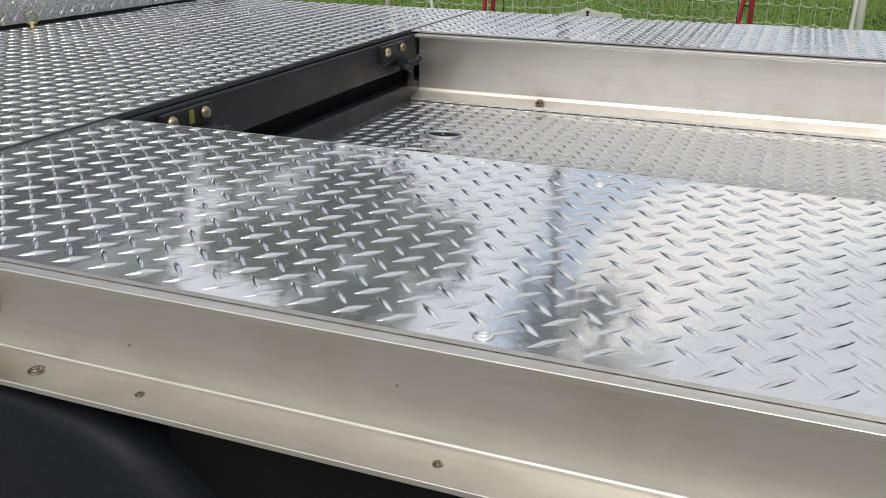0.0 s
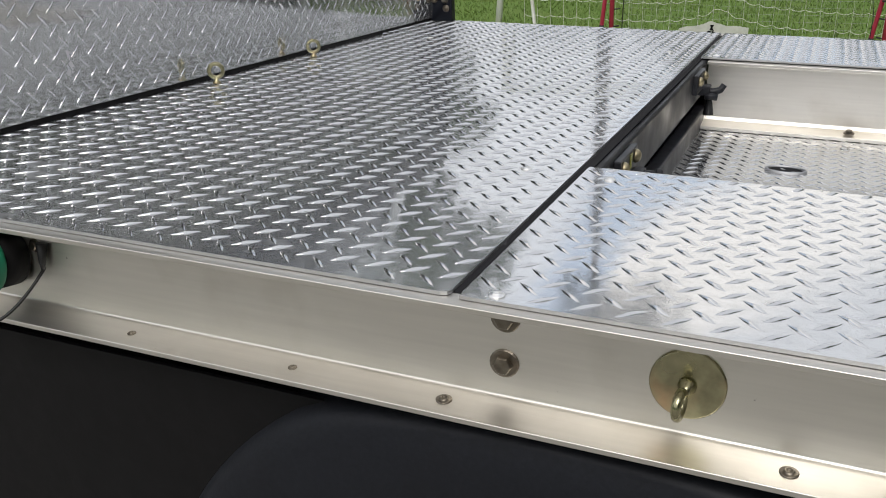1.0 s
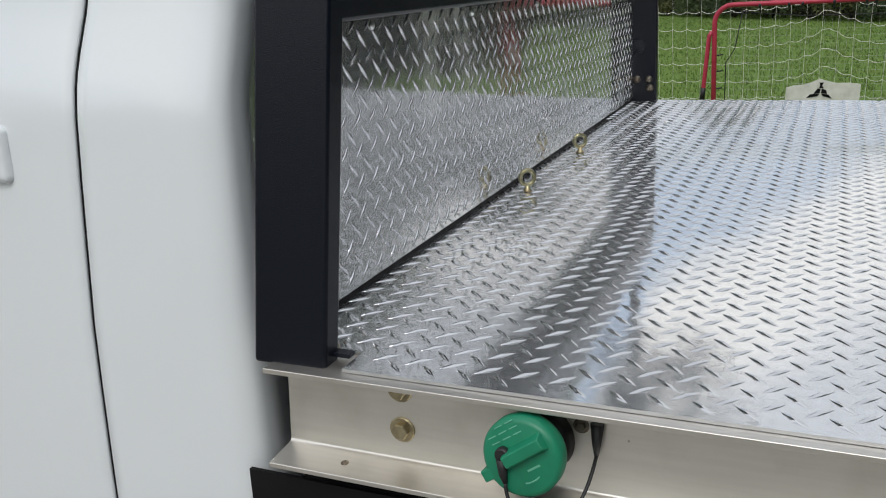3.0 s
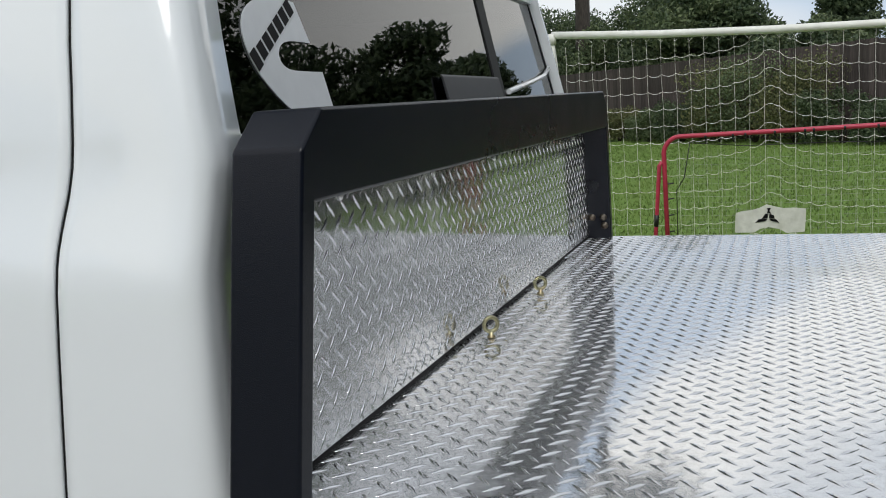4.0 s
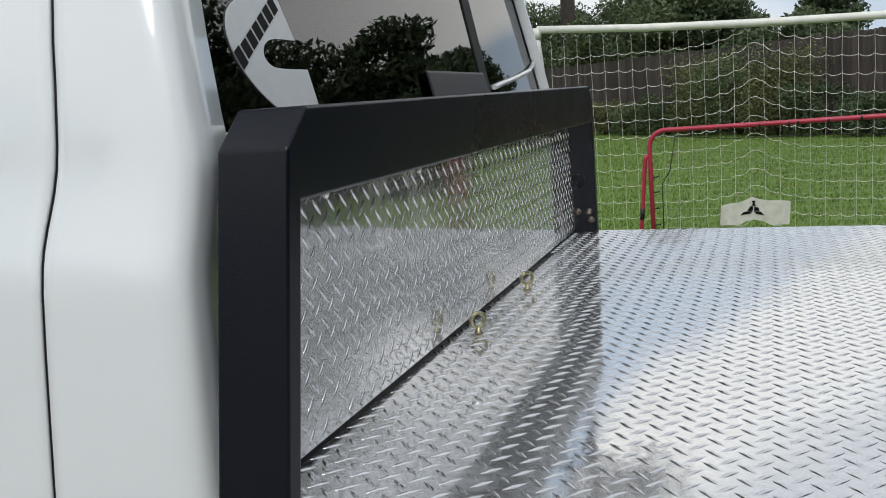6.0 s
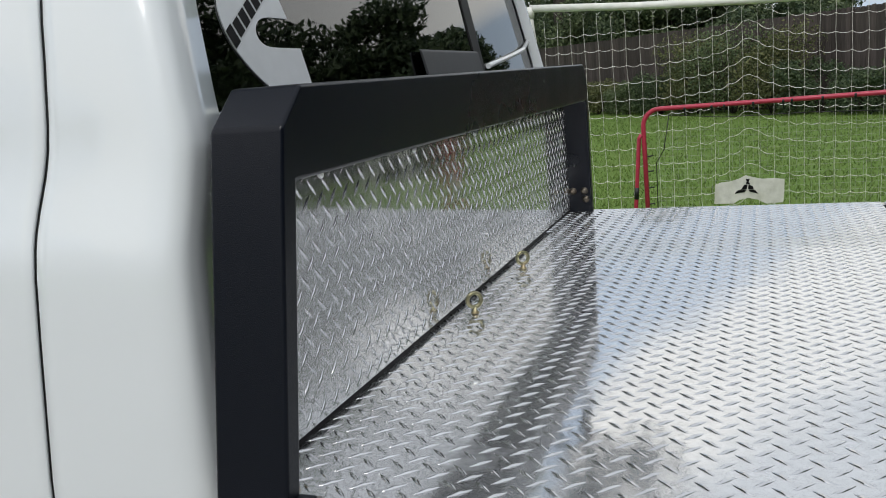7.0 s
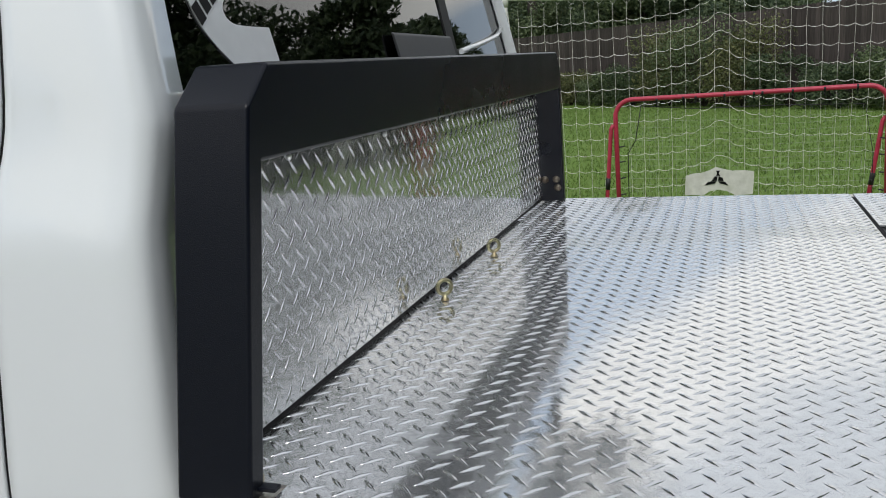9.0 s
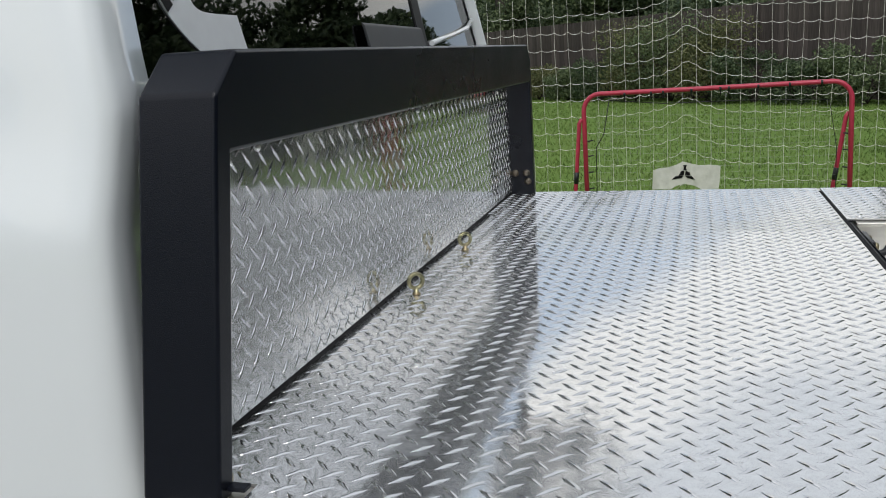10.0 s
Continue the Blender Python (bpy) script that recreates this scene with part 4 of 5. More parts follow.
for mirror in (False, True):
    bm = bmesh.new()
    rows = []
    prof = [(0.36, 0.075), (0.362, 0.062), (0.38, 0.05), (0.45, 0.044), (0.52, 0.046), (0.54, 0.05), (0.555, 0.06), (0.563, 0.08), (0.565, 0.11), (0.565, 0.19), (0.555, 0.19), (0.553, 0.11), (0.53, 0.075), (0.4, 0.07)]
    for i in range(41):
        t = radians(4 + 172 * i / 40)
        row = []
        for r, y in prof:
            yy = 2 * BED_MID - y + 0.044 if mirror else y - 0.044
            rise = 0.342 + r * math.sin(t)
            if rise > 0.8:  # flattened under the bed
                rise = 0.8 + 0.055 * (1.0 - math.exp((0.8 - rise) / 0.055))
            row.append(bm.verts.new((AX + r * math.cos(t), yy, rise)))
        rows.append(row)
    for a, b in zip(rows, rows[1:]):
        for i in range(len(prof)):
            j = (i + 1) % len(prof)
            f = bm.faces.new((a[i], a[j], b[j], b[i]))
            f.smooth = True
    bm.faces.new(rows[0])
    bm.faces.new(rows[-1])
    part("fender", bm, PLASTIC, truck, "black moulded plastic wheel fender")
    for wx in (AX, -3.2):
        wheel = new("wheel")
        wheel.parent = truck
        tagged(wheel, "black truck wheel")
        y0 = 0.12
        sgn = 1.0
        if mirror:
            y0, sgn = 2 * BED_MID - 0.12, -1.0
        bm = bmesh.new()
        bm_lathe(bm, [(0.24, 0.01), (0.3, 0.0), (0.36, 0.005), (0.385, 0.03), (0.392, 0.05), (0.392, 0.21), (0.37, 0.25), (0.24, 0.25)], (wx, y0, 0.392 + 0.03), (0, sgn, 0), 40)
        part("tyre", bm, RUBBER, wheel)
        bm = bmesh.new()
        bm_lathe(bm, [(0.08, 0.06), (0.2, 0.05), (0.238, 0.02), (0.238, 0.24), (0.1, 0.24)], (wx, y0, 0.392 + 0.03), (0, sgn, 0), 28)
        part("rim", bm, STEEL, wheel)

# ---- sports goals on the lawn ----
GY = 6.5
GX0, GX1 = -1.31, 2.375


def arc(c, r, a0, a1, n, u, v):
    return [Vector(c) + Vector(u) * (r * math.cos(radians(a0 + (a1 - a0) * i / n))) + Vector(v) * (r * math.sin(radians(a0 + (a1 - a0) * i / n))) for i in range(n + 1)]


goal = thing("football_goal", "weathered white tube goal with a sagging white net on grass", "goal", at=(0.5, GY, 0))
goal_m = Matrix.Translation((-0.5, -GY, 0))


def goal_part(name, bm, mat, owner, m, label=""):
    bmesh.ops.transform(bm, matrix=m, verts=bm.verts[:])
    return part(name, bm, mat, owner, label)


bm = bmesh.new()
bm_tube(bm, [(GX0 + 0.11, GY, 2.036), (-0.35, GY, 1.973), (0.482, GY, 1.932), (1.322, GY, 1.906), (GX1, GY, 1.888)], 0.03, 12)
goal_part("crossbar", bm, WHITE_TUBE, goal, goal_m)
for gx, top, lean_in in ((GX0, 2.036, 0.13), (GX1, 1.888, 0.0)):
    bm = bmesh.new()
    bm_tube(bm, [(gx, GY, 0.0), (gx + lean_in - 0.02, GY, top - 0.03)], 0.028, 12)
    bm_tube(bm, [(gx + lean_in - 0.024, GY, top - 0.075), (gx + lean_in - 0.02, GY, top + 0.012)], 0.037, 12)
    goal_part("goal_post", bm, WHITE_TUBE, goal, goal_m)
    bm = bmesh.new()
    bm_tube(bm, [(gx + lean_in - 0.02, GY, top - 0.03), (gx, GY + 1.3, 0.03), (gx, GY, 0.03)], 0.018, 8)
    goal_part("back_stay", bm, WHITE_TUBE, goal, goal_m)
bm = bmesh.new()
bm_tube(bm, [(GX0, GY + 1.3, 0.03), (GX1, GY + 1.3, 0.03)], 0.02, 8)
goal_part("ground_bar", bm, WHITE_TUBE, goal, goal_m)
# net: hangs from the bar, gathered where it is tied up
verts, faces = [], []
rng = random.Random(11)


def ribbon(path, r):
    base = len(verts)
    for i, p in enumerate(path):
        d = (Vector(path[min(i + 1, len(path) - 1)]) - Vector(path[max(i - 1, 0)])).normalized()
        s = d.cross(Vector((0, 1, 0))).normalized() * r
        t = Vector((0, r, 0))
        for o in (s, t * 0.9 - s * 0.5, -t * 0.9 - s * 0.5):
            verts.append(tuple(Vector(p) + o))
    for i in range(len(path) - 1):
        for j in range(3):
            k = (j + 1) % 3
            faces.append((base + 3 * i + j, base + 3 * i + k, base + 3 * i + 3 + k, base + 3 * i + 3 + j))


CELL, TIE = 0.109, 0.478
cols = int((GX1 - GX0) / CELL)
rows_n = 14


def net_z(x, row):
    z = 1.78 - row * 0.134
    bar = 0.02 * (0.5 - x) / 1.8
    d = abs(x - TIE)
    z += bar + 0.17 * math.exp(-d / 0.2) * (1.0 - 0.02 * row) 
    return z


def bar_z(x):
    return 1.932 + 0.049 * max(0.0, 0.482 - x) + 0.024 * max(0.0, -0.35 - x) - 0.03


def net_y(x, row):
    return GY + 0.012 * row + 0.03 * math.sin(x * 3 + row * 0.4)


for row in range(rows_n):
    path = []
    for c in range(2, cols):
        x0 = GX0 + c * CELL
        sag = 0.012 + 0.009 * rng.random()
        for s in range(4):
            f = s / 4
            x = x0 + f * CELL
            path.append((x, net_y(x, row), net_z(x, row) - sag * 4 * f * (1 - f)))
    ribbon(path, 0.0017)
zig = []
for c in range(4, 2 * cols):
    x = GX0 + c * CELL / 2
    zig.append((x, GY, bar_z(x) + (0.026 if c % 2 else -0.03)))
ribbon(zig, 0.0018)
for c in range(2, cols + 1):
    x = GX0 + c * CELL
    ribbon([(x + 0.003 * math.sin(1.7 * r + c) + 0.01 * (x - TIE) * math.exp(-abs(x - TIE) / 0.5), net_y(x, r), min(net_z(x, r), bar_z(x))) for r in [-1] + list(range(rows_n))], 0.0014)
net = raw("goal_net", [tuple(goal_m @ Vector(v)) for v in verts], faces, NETTING, goal)
tagged(net, "sagging white cord goal net")

RY = 6.35
red = thing("practice_goal", "small red tubular practice goal with an off-white target sheet on grass", "goal", at=(0.7, RY, 0))
red_m = Matrix.Translation((-0.7, -RY, 0))
RX0, RX1, RH = -0.31, 1.635, 1.178
bm = bmesh.new()
path = [Vector((RX0 + 0.02, RY, 0.02))]
path += arc((RX0 + 0.13, RY, RH - 0.137), 0.13, 180, 90, 8, (1, 0, 0), (0, 0, 1))
path += [Vector((0.5, RY, RH - 0.002))]
path += arc((RX1 - 0.13, RY, RH - 0.12), 0.13, 90, 0, 8, (1, 0, 0), (0, 0, 1))
path += [Vector((RX1 + 0.01, RY, 0.02))]
bm_tube(bm, path, 0.0185, 12)
goal_part("frame", bm, RED, red, red_m, "red painted steel tube frame")
for a, b in ((Vector((RX0 - 0.035, RY - 0.012, 0.95)), Vector((RX0 - 0.115, RY + 0.05, 0.02))), (Vector((RX1 - 0.03, RY + 0.035, 0.93)), Vector((RX1 - 0.15, RY + 0.12, 0.02)))):
    bm = bmesh.new()
    bm_tube(bm, [a + Vector((0.02, 0, 0.03)), a, a.lerp(b, 0.5), b], 0.0165, 10)
    goal_part("brace", bm, RED, red, red_m)
    bm = bmesh.new()
    bm_tube(bm, [a.lerp(b, 0.42), a.lerp(b, 0.52)], 0.019, 10)
    goal_part("grip_sleeve", bm, CORD, red, red_m, "black rubber sleeve")
for tx in (0.0, 0.2, 0.29, 0.5, 0.71, 0.77, 0.98, 1.2, 1.42):
    bm = bmesh.new()
    tz = RH - 0.025 + 0.035 * (tx - RX0) / 1.94
    bm_tube(bm, [(tx, RY, tz), (tx + 0.016, RY, tz)], 0.0215, 10)
    bm_tube(bm, [(tx + 0.008, RY, tz - 0.015), (tx + 0.01, RY, tz - 0.05)], 0.005, 6)
    goal_part("strap", bm, CORD, red, red_m, "black strap")
for side_x, d in ((RX0 + 0.02, 1), (RX1, -1)):
    for tz in (0.42, 0.55, 0.68, 0.8):
        bm = bmesh.new()
        bm_tube(bm, [(side_x - 0.02 * d, RY, tz), (side_x + 0.05 * d, RY + 0.01, tz + 0.01)], 0.006, 6)
        goal_part("strap", bm, CORD, red, red_m, "black strap")
bm = bmesh.new()
bm_tube(bm, [(RX0 + 0.2, RY, RH - 0.05), (RX0 + 0.15, RY + 0.02, 0.85), (RX0 + 0.09, RY + 0.02, 0.75), (RX0 + 0.09, RY + 0.02, 0.1)], 0.004, 6)
bm_tube(bm, [(RX0 + 0.2, RY, RH - 0.06), (0.3, RY, RH - 0.1), (0.9, RY, RH - 0.1), (RX1 - 0.15, RY + 0.02, RH - 0.12), (RX1 - 0.09, RY + 0.02, 0.7), (RX1 - 0.09, RY + 0.02, 0.1)], 0.003, 6)
goal_part("edge_cord", bm, CORD, red, red_m, "black net cord")
verts, faces = [], []
for i in range(34):
    x = RX0 + 0.1 + i * 0.051
    ribbon([(x, RY + 0.02, 0.03), (x, RY + 0.05, 0.5), (x, RY + 0.02, RH - 0.12)], 0.0007)
for i in range(20):
    z = 0.05 + i * 0.05
    ribbon([(RX0 + 0.09, RY + 0.02, z), (0.6, RY + 0.05, z - 0.02), (RX1 - 0.09, RY + 0.02, z)], 0.0007)
tagged(raw("fine_net", [tuple(red_m @ Vector(v)) for v in verts], faces, FAINT_NET, red), "fine grey net")
sheet = [(0.262, 0.425), (0.27, 0.575), (0.32, 0.592), (0.38, 0.596), (0.44, 0.615), (0.485, 0.64), (0.54, 0.622), (0.6, 0.608), (0.68, 0.61), (0.752, 0.6), (0.75, 0.52), (0.742, 0.425),
         (0.62, 0.42), (0.57, 0.45), (0.5, 0.465), (0.44, 0.452), (0.4, 0.425)]
bm = bmesh.new()
bm_prism(bm, [(0.212 + 1.043 * (p - 0.262), q - 0.012) for p, q in sheet], "y", RY - 0.012, RY - 0.004)
target = goal_part("target_sheet", bm, FABRIC, red, red_m, "off-white fabric target sheet with a dark emblem")
for shape in ([(0.487, 0.612), (0.515, 0.612), (0.505, 0.59), (0.517, 0.57), (0.487, 0.574), (0.493, 0.592)], [(0.475, 0.568), (0.497, 0.568), (0.492, 0.535), (0.452, 0.53)], [(0.505, 0.568), (0.535, 0.555), (0.54, 0.53), (0.5, 0.535)],
              [(0.405, 0.5), (0.43, 0.527), (0.49, 0.53), (0.478, 0.513)], [(0.502, 0.53), (0.55, 0.525), (0.572, 0.497), (0.515, 0.513)]):
    bm = bmesh.new()
    bm_prism(bm, [(0.212 + 1.043 * (p - 0.262), q - 0.012) for p, q in shape], "y", RY - 0.0165, RY - 0.0125)
    goal_part("emblem", bm, INK, target, red_m)


# ---- trees and shrubs ----
def leaf_cloud(centres, count, spread, size, seed, flat=0.75):
    """Small bent leaf clumps scattered about crown centres."""
    r = np.random.RandomState(seed)
    c = np.array([p[:3] for p in centres])
    rad = np.array([p[3] for p in centres])
    pick = r.choice(len(c), count, p=rad ** 2 / (rad ** 2).sum())
    d = r.normal(size=(count, 3))
    d /= np.linalg.norm(d, axis=1)[:, None]
    k = r.uniform(0.15, 1.0, count) ** 0.6 * spread
    pos = c[pick] + d * (rad[pick] * k)[:, None] * np.array([1, 1, flat])
    u = r.normal(size=(count, 3))
    u /= np.linalg.norm(u, axis=1)[:, None]
    w = np.cross(u, d + 0.4 * r.normal(size=(count, 3)))
    w /= np.linalg.norm(w, axis=1)[:, None] + 1e-9
    s = size * r.uniform(0.55, 1.3, count)[:, None]
    n = np.cross(u, w)
    quad = np.stack([pos - u * s, pos + w * s * 0.55 + n * s * 0.2, pos + u * s, pos - w * s * 0.55 + n * s * 0.2], 1)
    v = quad.reshape(-1, 3)
    f = [(4 * i, 4 * i + 1, 4 * i + 2, 4 * i + 3) for i in range(count)]
    return v.tolist(), f


def tree(label, at, height, crown, leaf, count, size, seed, trunk=0.16, slender=0.0, side=0.0):
    r = random.Random(seed)
    ob = thing("tree", label, "tree", "trees behind the fence", at=(*at, 0))
    bm = bmesh.new()
    lean = Vector((r.uniform(-0.03, 0.03) * height, r.uniform(-0.03, 0.03) * height, 0))
    spine = [Vector((0, 0, -0.1)) + Vector((0, 0, height * 0.92 * i / 6)) + lean * (i / 6) ** 1.5 for i in range(7)]
    bm_tube(bm, spine, lambda f: trunk * (1 - 0.82 * f), 9)
    centres = []
    limbs = 16 if slender else 12
    for i in range(limbs):
        f = (slender or 0.22) + (0.98 - slender if slender else 0.68) * i / limbs
        a = i * 2.4 + r.uniform(-0.4, 0.4)
        reach = crown * (1.05 - 0.55 * abs(f - 0.55) * 1.6) * r.uniform(0.6, 1.0)
        root = spine[0].lerp(spine[-1], f)
        tip = root + Vector((math.cos(a) * reach, math.sin(a) * reach, reach * r.uniform(0.15, 0.55))) + Vector((side * crown * r.uniform(0.2, 1.0), 0, 0))
        bm_tube(bm, [root, root.lerp(tip, 0.5) + Vector((0, 0, reach * 0.1)), tip], lambda q: trunk * 0.3 * (1 - 0.75 * q), 6)
        centres.append((*tip, crown * r.uniform(0.3, 0.5)))
        centres.append((*root.lerp(tip, 0.6), crown * r.uniform(0.25, 0.4)))
    centres.append((*spine[-1], crown * 0.42))
    part("trunk", bm, BARK, ob)
    v, f = leaf_cloud(centres, count, 1.3, size, seed)
    raw("crown", v, f, leaf, ob)
    return ob


def shrub(label, at, height, width, leaf, count, size, seed):
    r = random.Random(seed)
    ob = thing("shrub", label, "shrub", "shrubs along the fence", at=(*at, 0))
    bm = bmesh.new()
    centres = []
    for i in range(7):
        a = i * 0.9 + r.uniform(-0.3, 0.3)
        tip = Vector((math.cos(a) * width * r.uniform(0.2, 0.5), math.sin(a) * width * r.uniform(0.15, 0.35), height * r.uniform(0.35, 0.8)))
        bm_tube(bm, [(0, 0, -0.05), tip * 0.5 + Vector((0, 0, 0.1)), tip], lambda q: 0.025 * (1 - 0.7 * q), 5)
        centres.append((*tip, height * r.uniform(0.2, 0.34)))
        centres.append((tip.x * 1.1, tip.y, height * 0.22, height * 0.22))
    part("stem", bm, BARK, ob)
    v, f = leaf_cloud(centres, count, 1.0, size, seed, 0.9)
    raw("foliage", v, f, leaf, ob)
    return ob


FAR = 1.27


def lift(h):
    """A height in the yard that keeps its rise over eye level when the yard lies deeper."""
    return 1.48 + FAR * (h - 1.48)


def yard(x, y):
    """The yard's plan in the bed's axes: deeper along the line of sight past the headboard."""
    u, w = x - 0.581, y + 0.757
    deep, wide = 1.06 * FAR * (w * 0.9328 - u * 0.3605), FAR * (u * 0.9328 + w * 0.3605)
    return 0.592 - 0.3605 * deep + 0.9328 * wide, -0.864 + 0.9328 * deep + 0.3605 * wide


FENCE_A, FENCE_B = Vector((*yard(-3.4, 25.0), 0)), Vector((*yard(3.6, 18.2), 0))
F_DIR = (FENCE_B - FENCE_A).normalized()
F_NRM = Vector((F_DIR.y, -F_DIR.x, 0))
if F_NRM.y > 0:
    F_NRM = -F_NRM


def along(s, off=0.0):
    """A place s metres along the fence from its first mark, off metres towards the lawn."""
    return FENCE_A + F_DIR * (s * FAR) + F_NRM * (off * FAR)


greens = ["dense green broadleaf tree behind the wooden fence", "dark green leafy tree behind the wooden fence"]
rng = random.Random(21)
for i, (s, top, c) in enumerate(((-10.5, 5.8, 1.9), (-9.0, 5.5, 1.7), (-7.4, 5.2, 1.6), (-6.0, 5.1, 1.4), (-4.9, 4.5, 1.3), (-3.9, 4.0, 1.2), (-3.0, 4.5, 1.2), (-2.2, 5.6, 1.5), (-1.2, 6.1, 1.6), (-0.2, 5.9, 1.6),
                                 (0.8, 5.5, 1.5), (1.7, 4.9, 1.2), (2.5, 3.7, 1.0), (3.4, 3.1, 1.0), (4.2, 3.6, 1.0), (5.0, 3.4, 1.0), (5.8, 2.8, 0.9), (6.7, 2.8, 1.0), (7.7, 3.2, 1.1), (8.8, 3.0, 1.2),
                                 (10.2, 3.5, 1.4), (12.6, 4.0, 1.7))):
    p = along(s, -2.0 - 1.8 * rng.random())
    tree(greens[i % 2], (p.x, p.y), (lift(top) - 0.5 * c * FAR) / 0.92, c * FAR, (LEAF, LEAF_DARK)[i % 2], 12000, 0.09, 40 + i, trunk=0.09)
# tall slender pines
tree("tall slender pine with a bare trunk behind the fence", (-7.99, 40.1), 30.0, 3.7, NEEDLES, 2800, 0.24, 70, trunk=0.4, slender=0.64, side=0.5)
for i, (px, py, h, tr) in enumerate(((2.3, 35.5, 5.5, 0.1), (3.1, 36.0, 5.7, 0.1), (7.6, 34.5, 7.0, 0.13))):
    tree("tall slender pine with a bare trunk behind the fence", (px, py), h, 0.9, LEAF_DARK, 5000, 0.09, 71 + i, trunk=tr, slender=0.62)
# a tall stand beyond the cab
for i, (az, d, h) in enumerate(((-26, 25, 17), (-33, 27, 9.5), (-39.5, 26, 9.5), (-48, 27, 18), (-54, 25, 17), (-61, 27, 18), (-70, 28, 16), (-80, 27, 15))):
    tree("tall dark broadleaf tree beyond the cab", yard(d * math.sin(radians(az)), d * math.cos(radians(az))), lift(h), 4.3, LEAF_DARK, 5200, 0.43, 300 + i, trunk=0.3)
for i, (az, d, top) in enumerate(((15.2, 25, 6.2), (17.4, 24, 7.6), (19.6, 24, 7.9), (21.8, 24, 7.7), (24.5, 24, 8.2), (28, 23.5, 8.0), (31.2, 20, 9.3), (33.5, 20, 10.5), (36.5, 19, 12.0), (40, 20, 12.5), (44, 19, 12.0), (48.5, 20, 12.0), (53, 20, 11.0), (22.8, 27, 5.4), (29.8, 27, 6.4), (36.8, 27, 7.0), (41, 27, 7.4))):
    c = 0.9 if az < 16 else 1.5 if az < 22 else 1.9 if top < 10 else 2.3
    tree("leafy broadleaf tree at the edge of the yard", yard(d * math.sin(radians(az)), d * math.cos(radians(az))), (lift(top) - 0.6 * c * FAR) / 0.92, c * FAR, LEAF_DARK, 9000, 0.15, 340 + i, trunk=0.12)
# woods behind the bed and across the street
for i in range(22):
    a = radians(-62 + 104 * i / 21)
    d = rng.uniform(17, 22)
    tree("leafy broadleaf tree at the edge of the yard", (3 + d * math.cos(a), 1 + d * math.sin(a)), rng.uniform(10.0, 12.5), rng.uniform(2.8, 3.8), (LEAF, LEAF_DARK)[i % 2], 3000, 0.3, 100 + i, trunk=0.2)
for i in range(14):
    a = radians(-68 - 90 * i / 13)
    d = rng.uniform(22, 28)
    tree("leafy broadleaf tree at the edge of the yard", (3 + d * math.cos(a), d * math.sin(a)), rng.uniform(4.0, 6.0), rng.uniform(2.0, 2.8), (LEAF, LEAF_DARK)[i % 2], 1500, 0.3, 150 + i, trunk=0.2)
for i, (s, off, h, w, leaf) in enumerate(((-1.0, 0.9, 1.3, 1.5, LEAF_DARK), (0.9, 0.8, 1.5, 1.4, LEAF_PALE), (2.4, 0.9, 1.2, 1.5, LEAF), (3.8, 0.9, 1.7, 1.7, LEAF_DARK), (5.1, 0.8, 2.3, 1.6, LEAF_PALE),
                                       (6.4, 0.9, 2.5, 1.9, LEAF), (7.7, 1.0, 2.3, 1.7, LEAF_PALE), (8.9, 0.9, 1.5, 1.9, LEAF_DARK), (10.2, 1.0, 1.2, 1.6, LEAF_DARK), (11.6, 1.0, 1.6, 1.8, LEAF), (-3.0, 0.9, 1.5, 1.8, LEAF))):
    p = along(s, off)
    shrub("leafy garden shrub in front of the wooden fence", (p.x, p.y), max(1.1, lift(h)), w * FAR, leaf, 6500, 0.046, 200 + i)

# unseen row, added to cover the bright ground in the panel's reflection
for i in range(9):
    shrub("unseen hedge shrub added behind the truck to darken reflections", (9.0 + 0.3 * math.sin(i * 2.1), -5.0 + 1.15 * i), 3.5, 2.2, LEAF_DARK, 3000, 0.11, 260 + i)

# unseen hedge, added so the headboard panel mirrors something dark
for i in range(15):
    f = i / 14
    shrub("unseen near-black hedge shrub added to darken the headboard reflection", (4.3 + 4.6 * f ** 0.8, 11.6 - 8.0 * f ** 1.5), 2.2, 1.7, LEAF_HEDGE, 3200, 0.08, 280 + i)

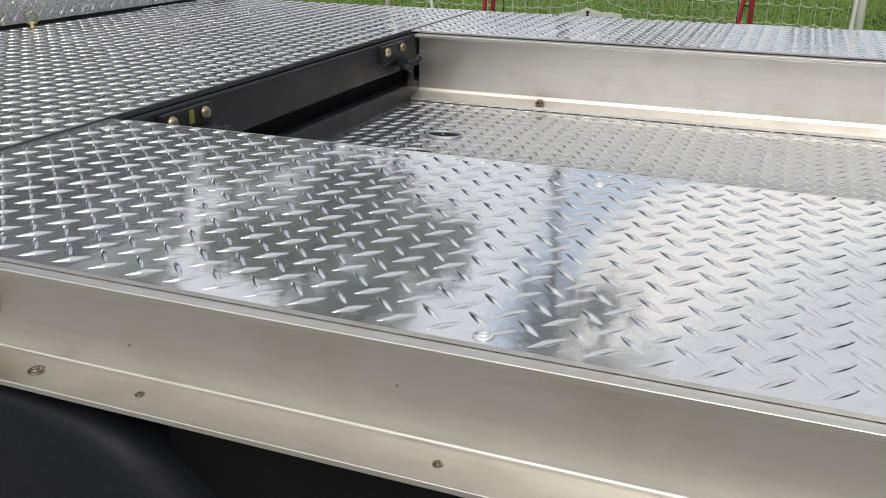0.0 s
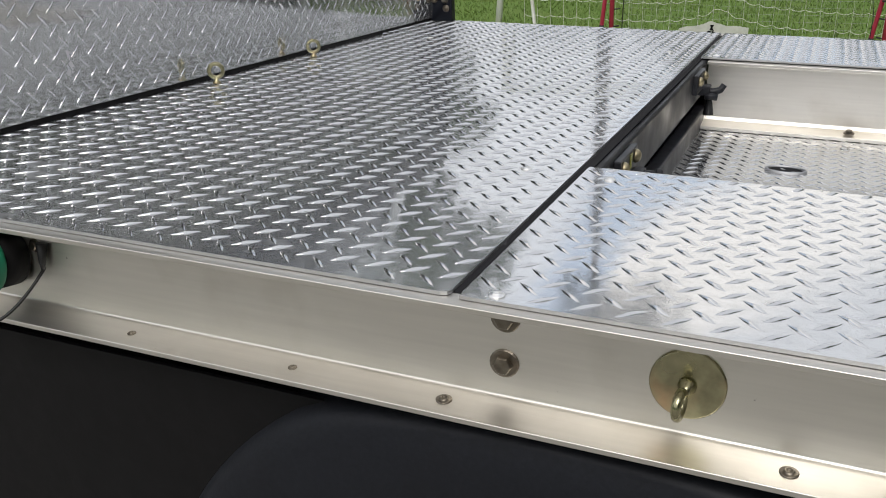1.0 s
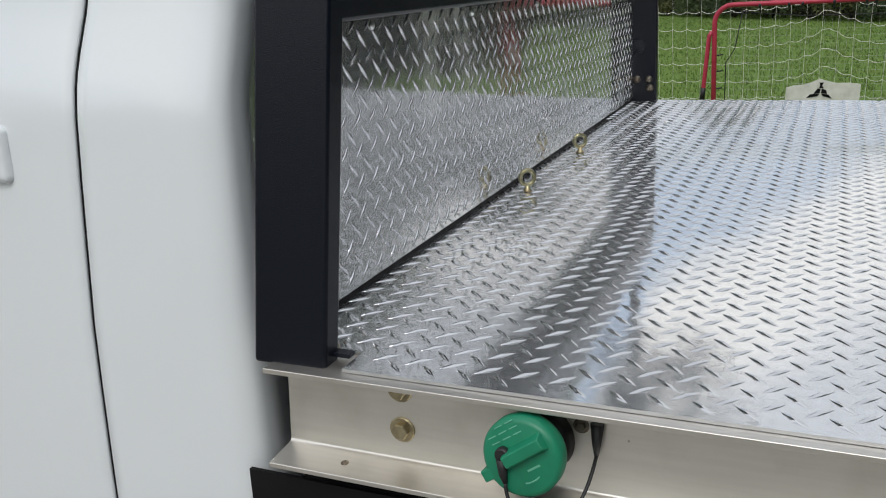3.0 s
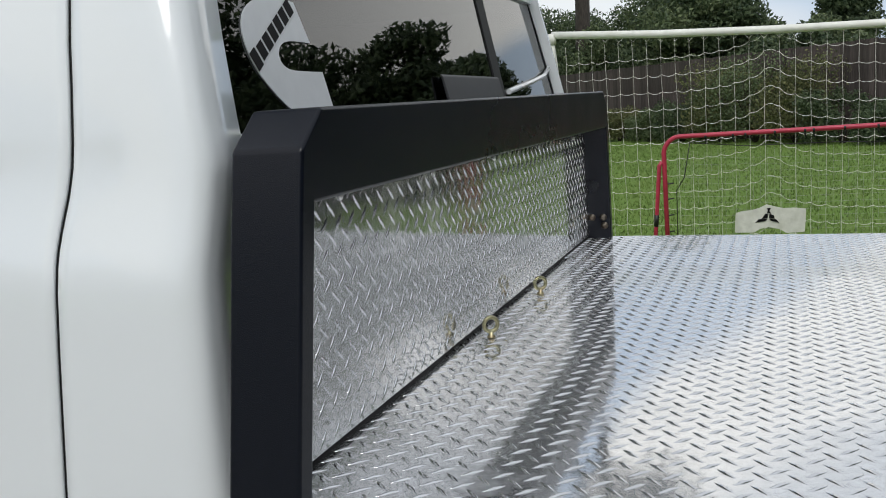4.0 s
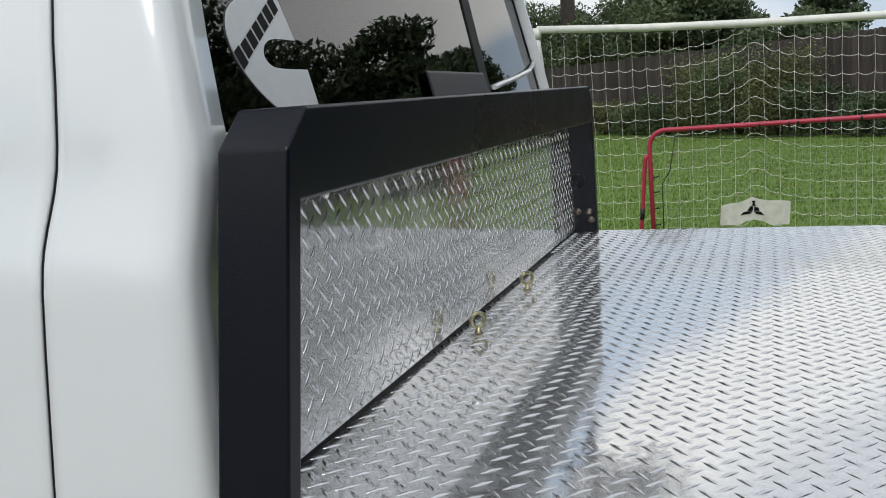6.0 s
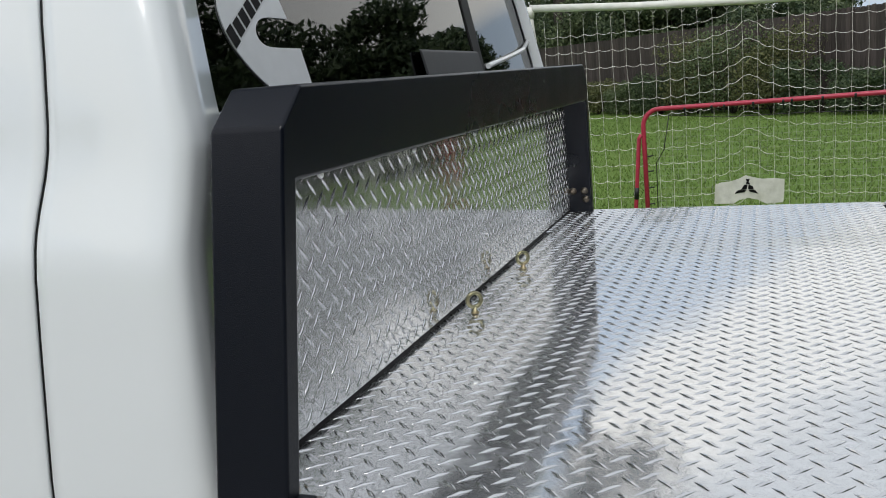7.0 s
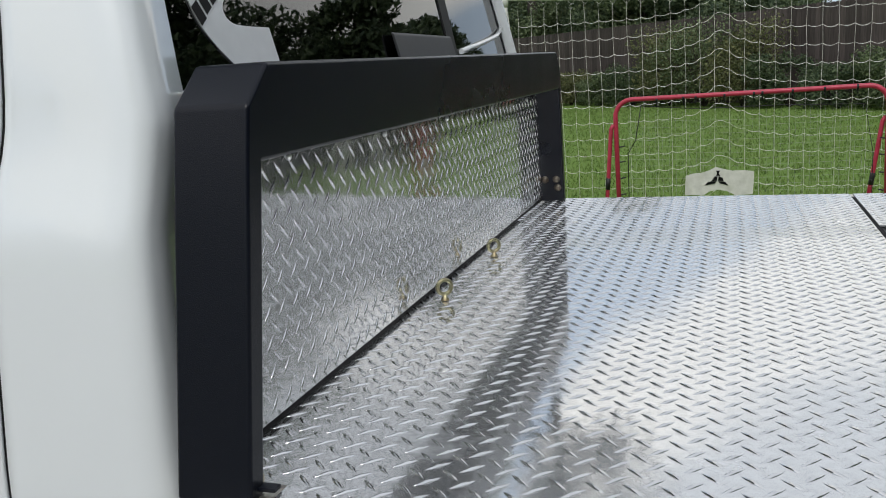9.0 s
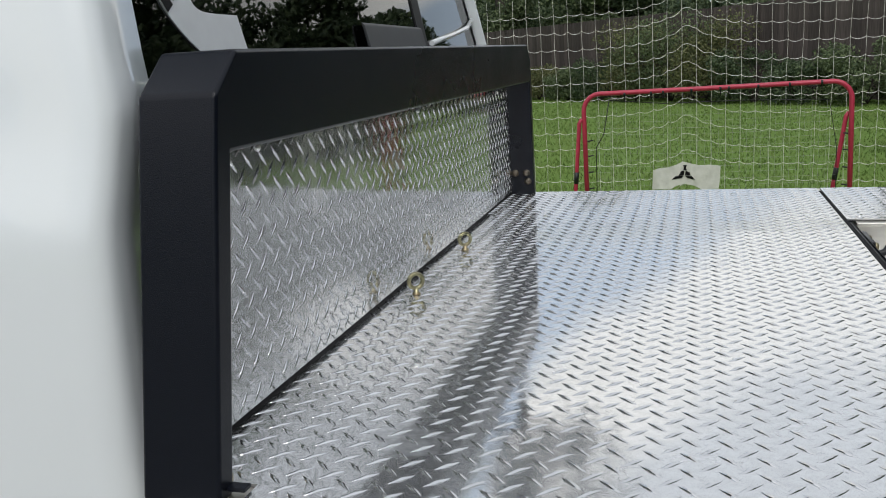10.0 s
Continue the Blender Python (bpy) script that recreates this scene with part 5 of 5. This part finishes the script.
# more of the added hedge, closing bright gaps in the panel's reflection
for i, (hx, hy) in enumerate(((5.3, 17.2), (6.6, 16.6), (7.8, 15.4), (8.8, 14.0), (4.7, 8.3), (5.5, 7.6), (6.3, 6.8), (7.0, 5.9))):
    shrub("unseen near-black hedge shrub added to darken the headboard reflection", (hx, hy), 2.2, 1.7, LEAF_HEDGE, 2600, 0.09, 310 + i)

# grass blades on the lawn that lies in view
r = np.random.RandomState(3)
count = 60000
gy = 4.2 + 26 * r.uniform(0, 1, count) ** 1.6
gx = r.uniform(-1, 1, count) * (1.6 + 0.42 * gy) + 0.6
pos = np.stack([gx, gy, np.zeros(count)], 1)
ang = r.uniform(0, 2 * np.pi, count)
side = np.stack([np.cos(ang), np.sin(ang), np.zeros(count)], 1)
h = r.uniform(0.025, 0.06, count)
w = (0.004 + 0.0006 * gy)[:, None]
tip = pos + np.stack([r.normal(size=count) * 0.02, r.normal(size=count) * 0.02, h], 1)
blades = np.stack([pos - side * w, pos + side * w, tip], 1).reshape(-1, 3)
tagged(raw("grass", blades.tolist(), [(3 * i, 3 * i + 1, 3 * i + 2) for i in range(count)], BLADE), "short green grass blades on the lawn", "grass", kind="stuff")

# ---- wooden fence, board by board ----
fence = tagged(thing("fence", "tall weathered dark-brown wooden board fence behind shrubs", "fence", at=along(0)), kind="structure")
board_w, board_h = 0.15, lift(2.4)
yaw = math.atan2(F_DIR.y, F_DIR.x)
bm = bmesh.new()
bm_prism(bm, [(0.0, 0.02), (board_w, 0.02), (board_w, board_h - 0.03), (board_w - 0.03, board_h), (0.03, board_h), (0.0, board_h - 0.03)], "y", -0.011, 0.011)
bmesh.ops.recalc_face_normals(bm, faces=bm.faces[:])
board_mesh = bpy.data.meshes.new("board")
bm.to_mesh(board_mesh)
bm.free()
board_mesh.materials.append(FENCE_WOOD)
rng = random.Random(8)
for i in range(228):
    s = -14.0 + i * 0.159
    ob = new("board", board_mesh)
    ob.parent = fence
    ob.matrix_local = Matrix.Translation(F_DIR * s + Vector((0, 0, rng.uniform(-0.015, 0.015)))) @ Matrix.Rotation(yaw, 4, "Z")
for z in (0.4, 1.3, 2.25):
    bm = bmesh.new()
    bm_box(bm, -14.0, 22.2, 0.012, 0.05, z, z + 0.09)
    ob = part("rail", bm, FENCE_WOOD, fence)
    ob.matrix_local = Matrix.Rotation(yaw, 4, "Z")
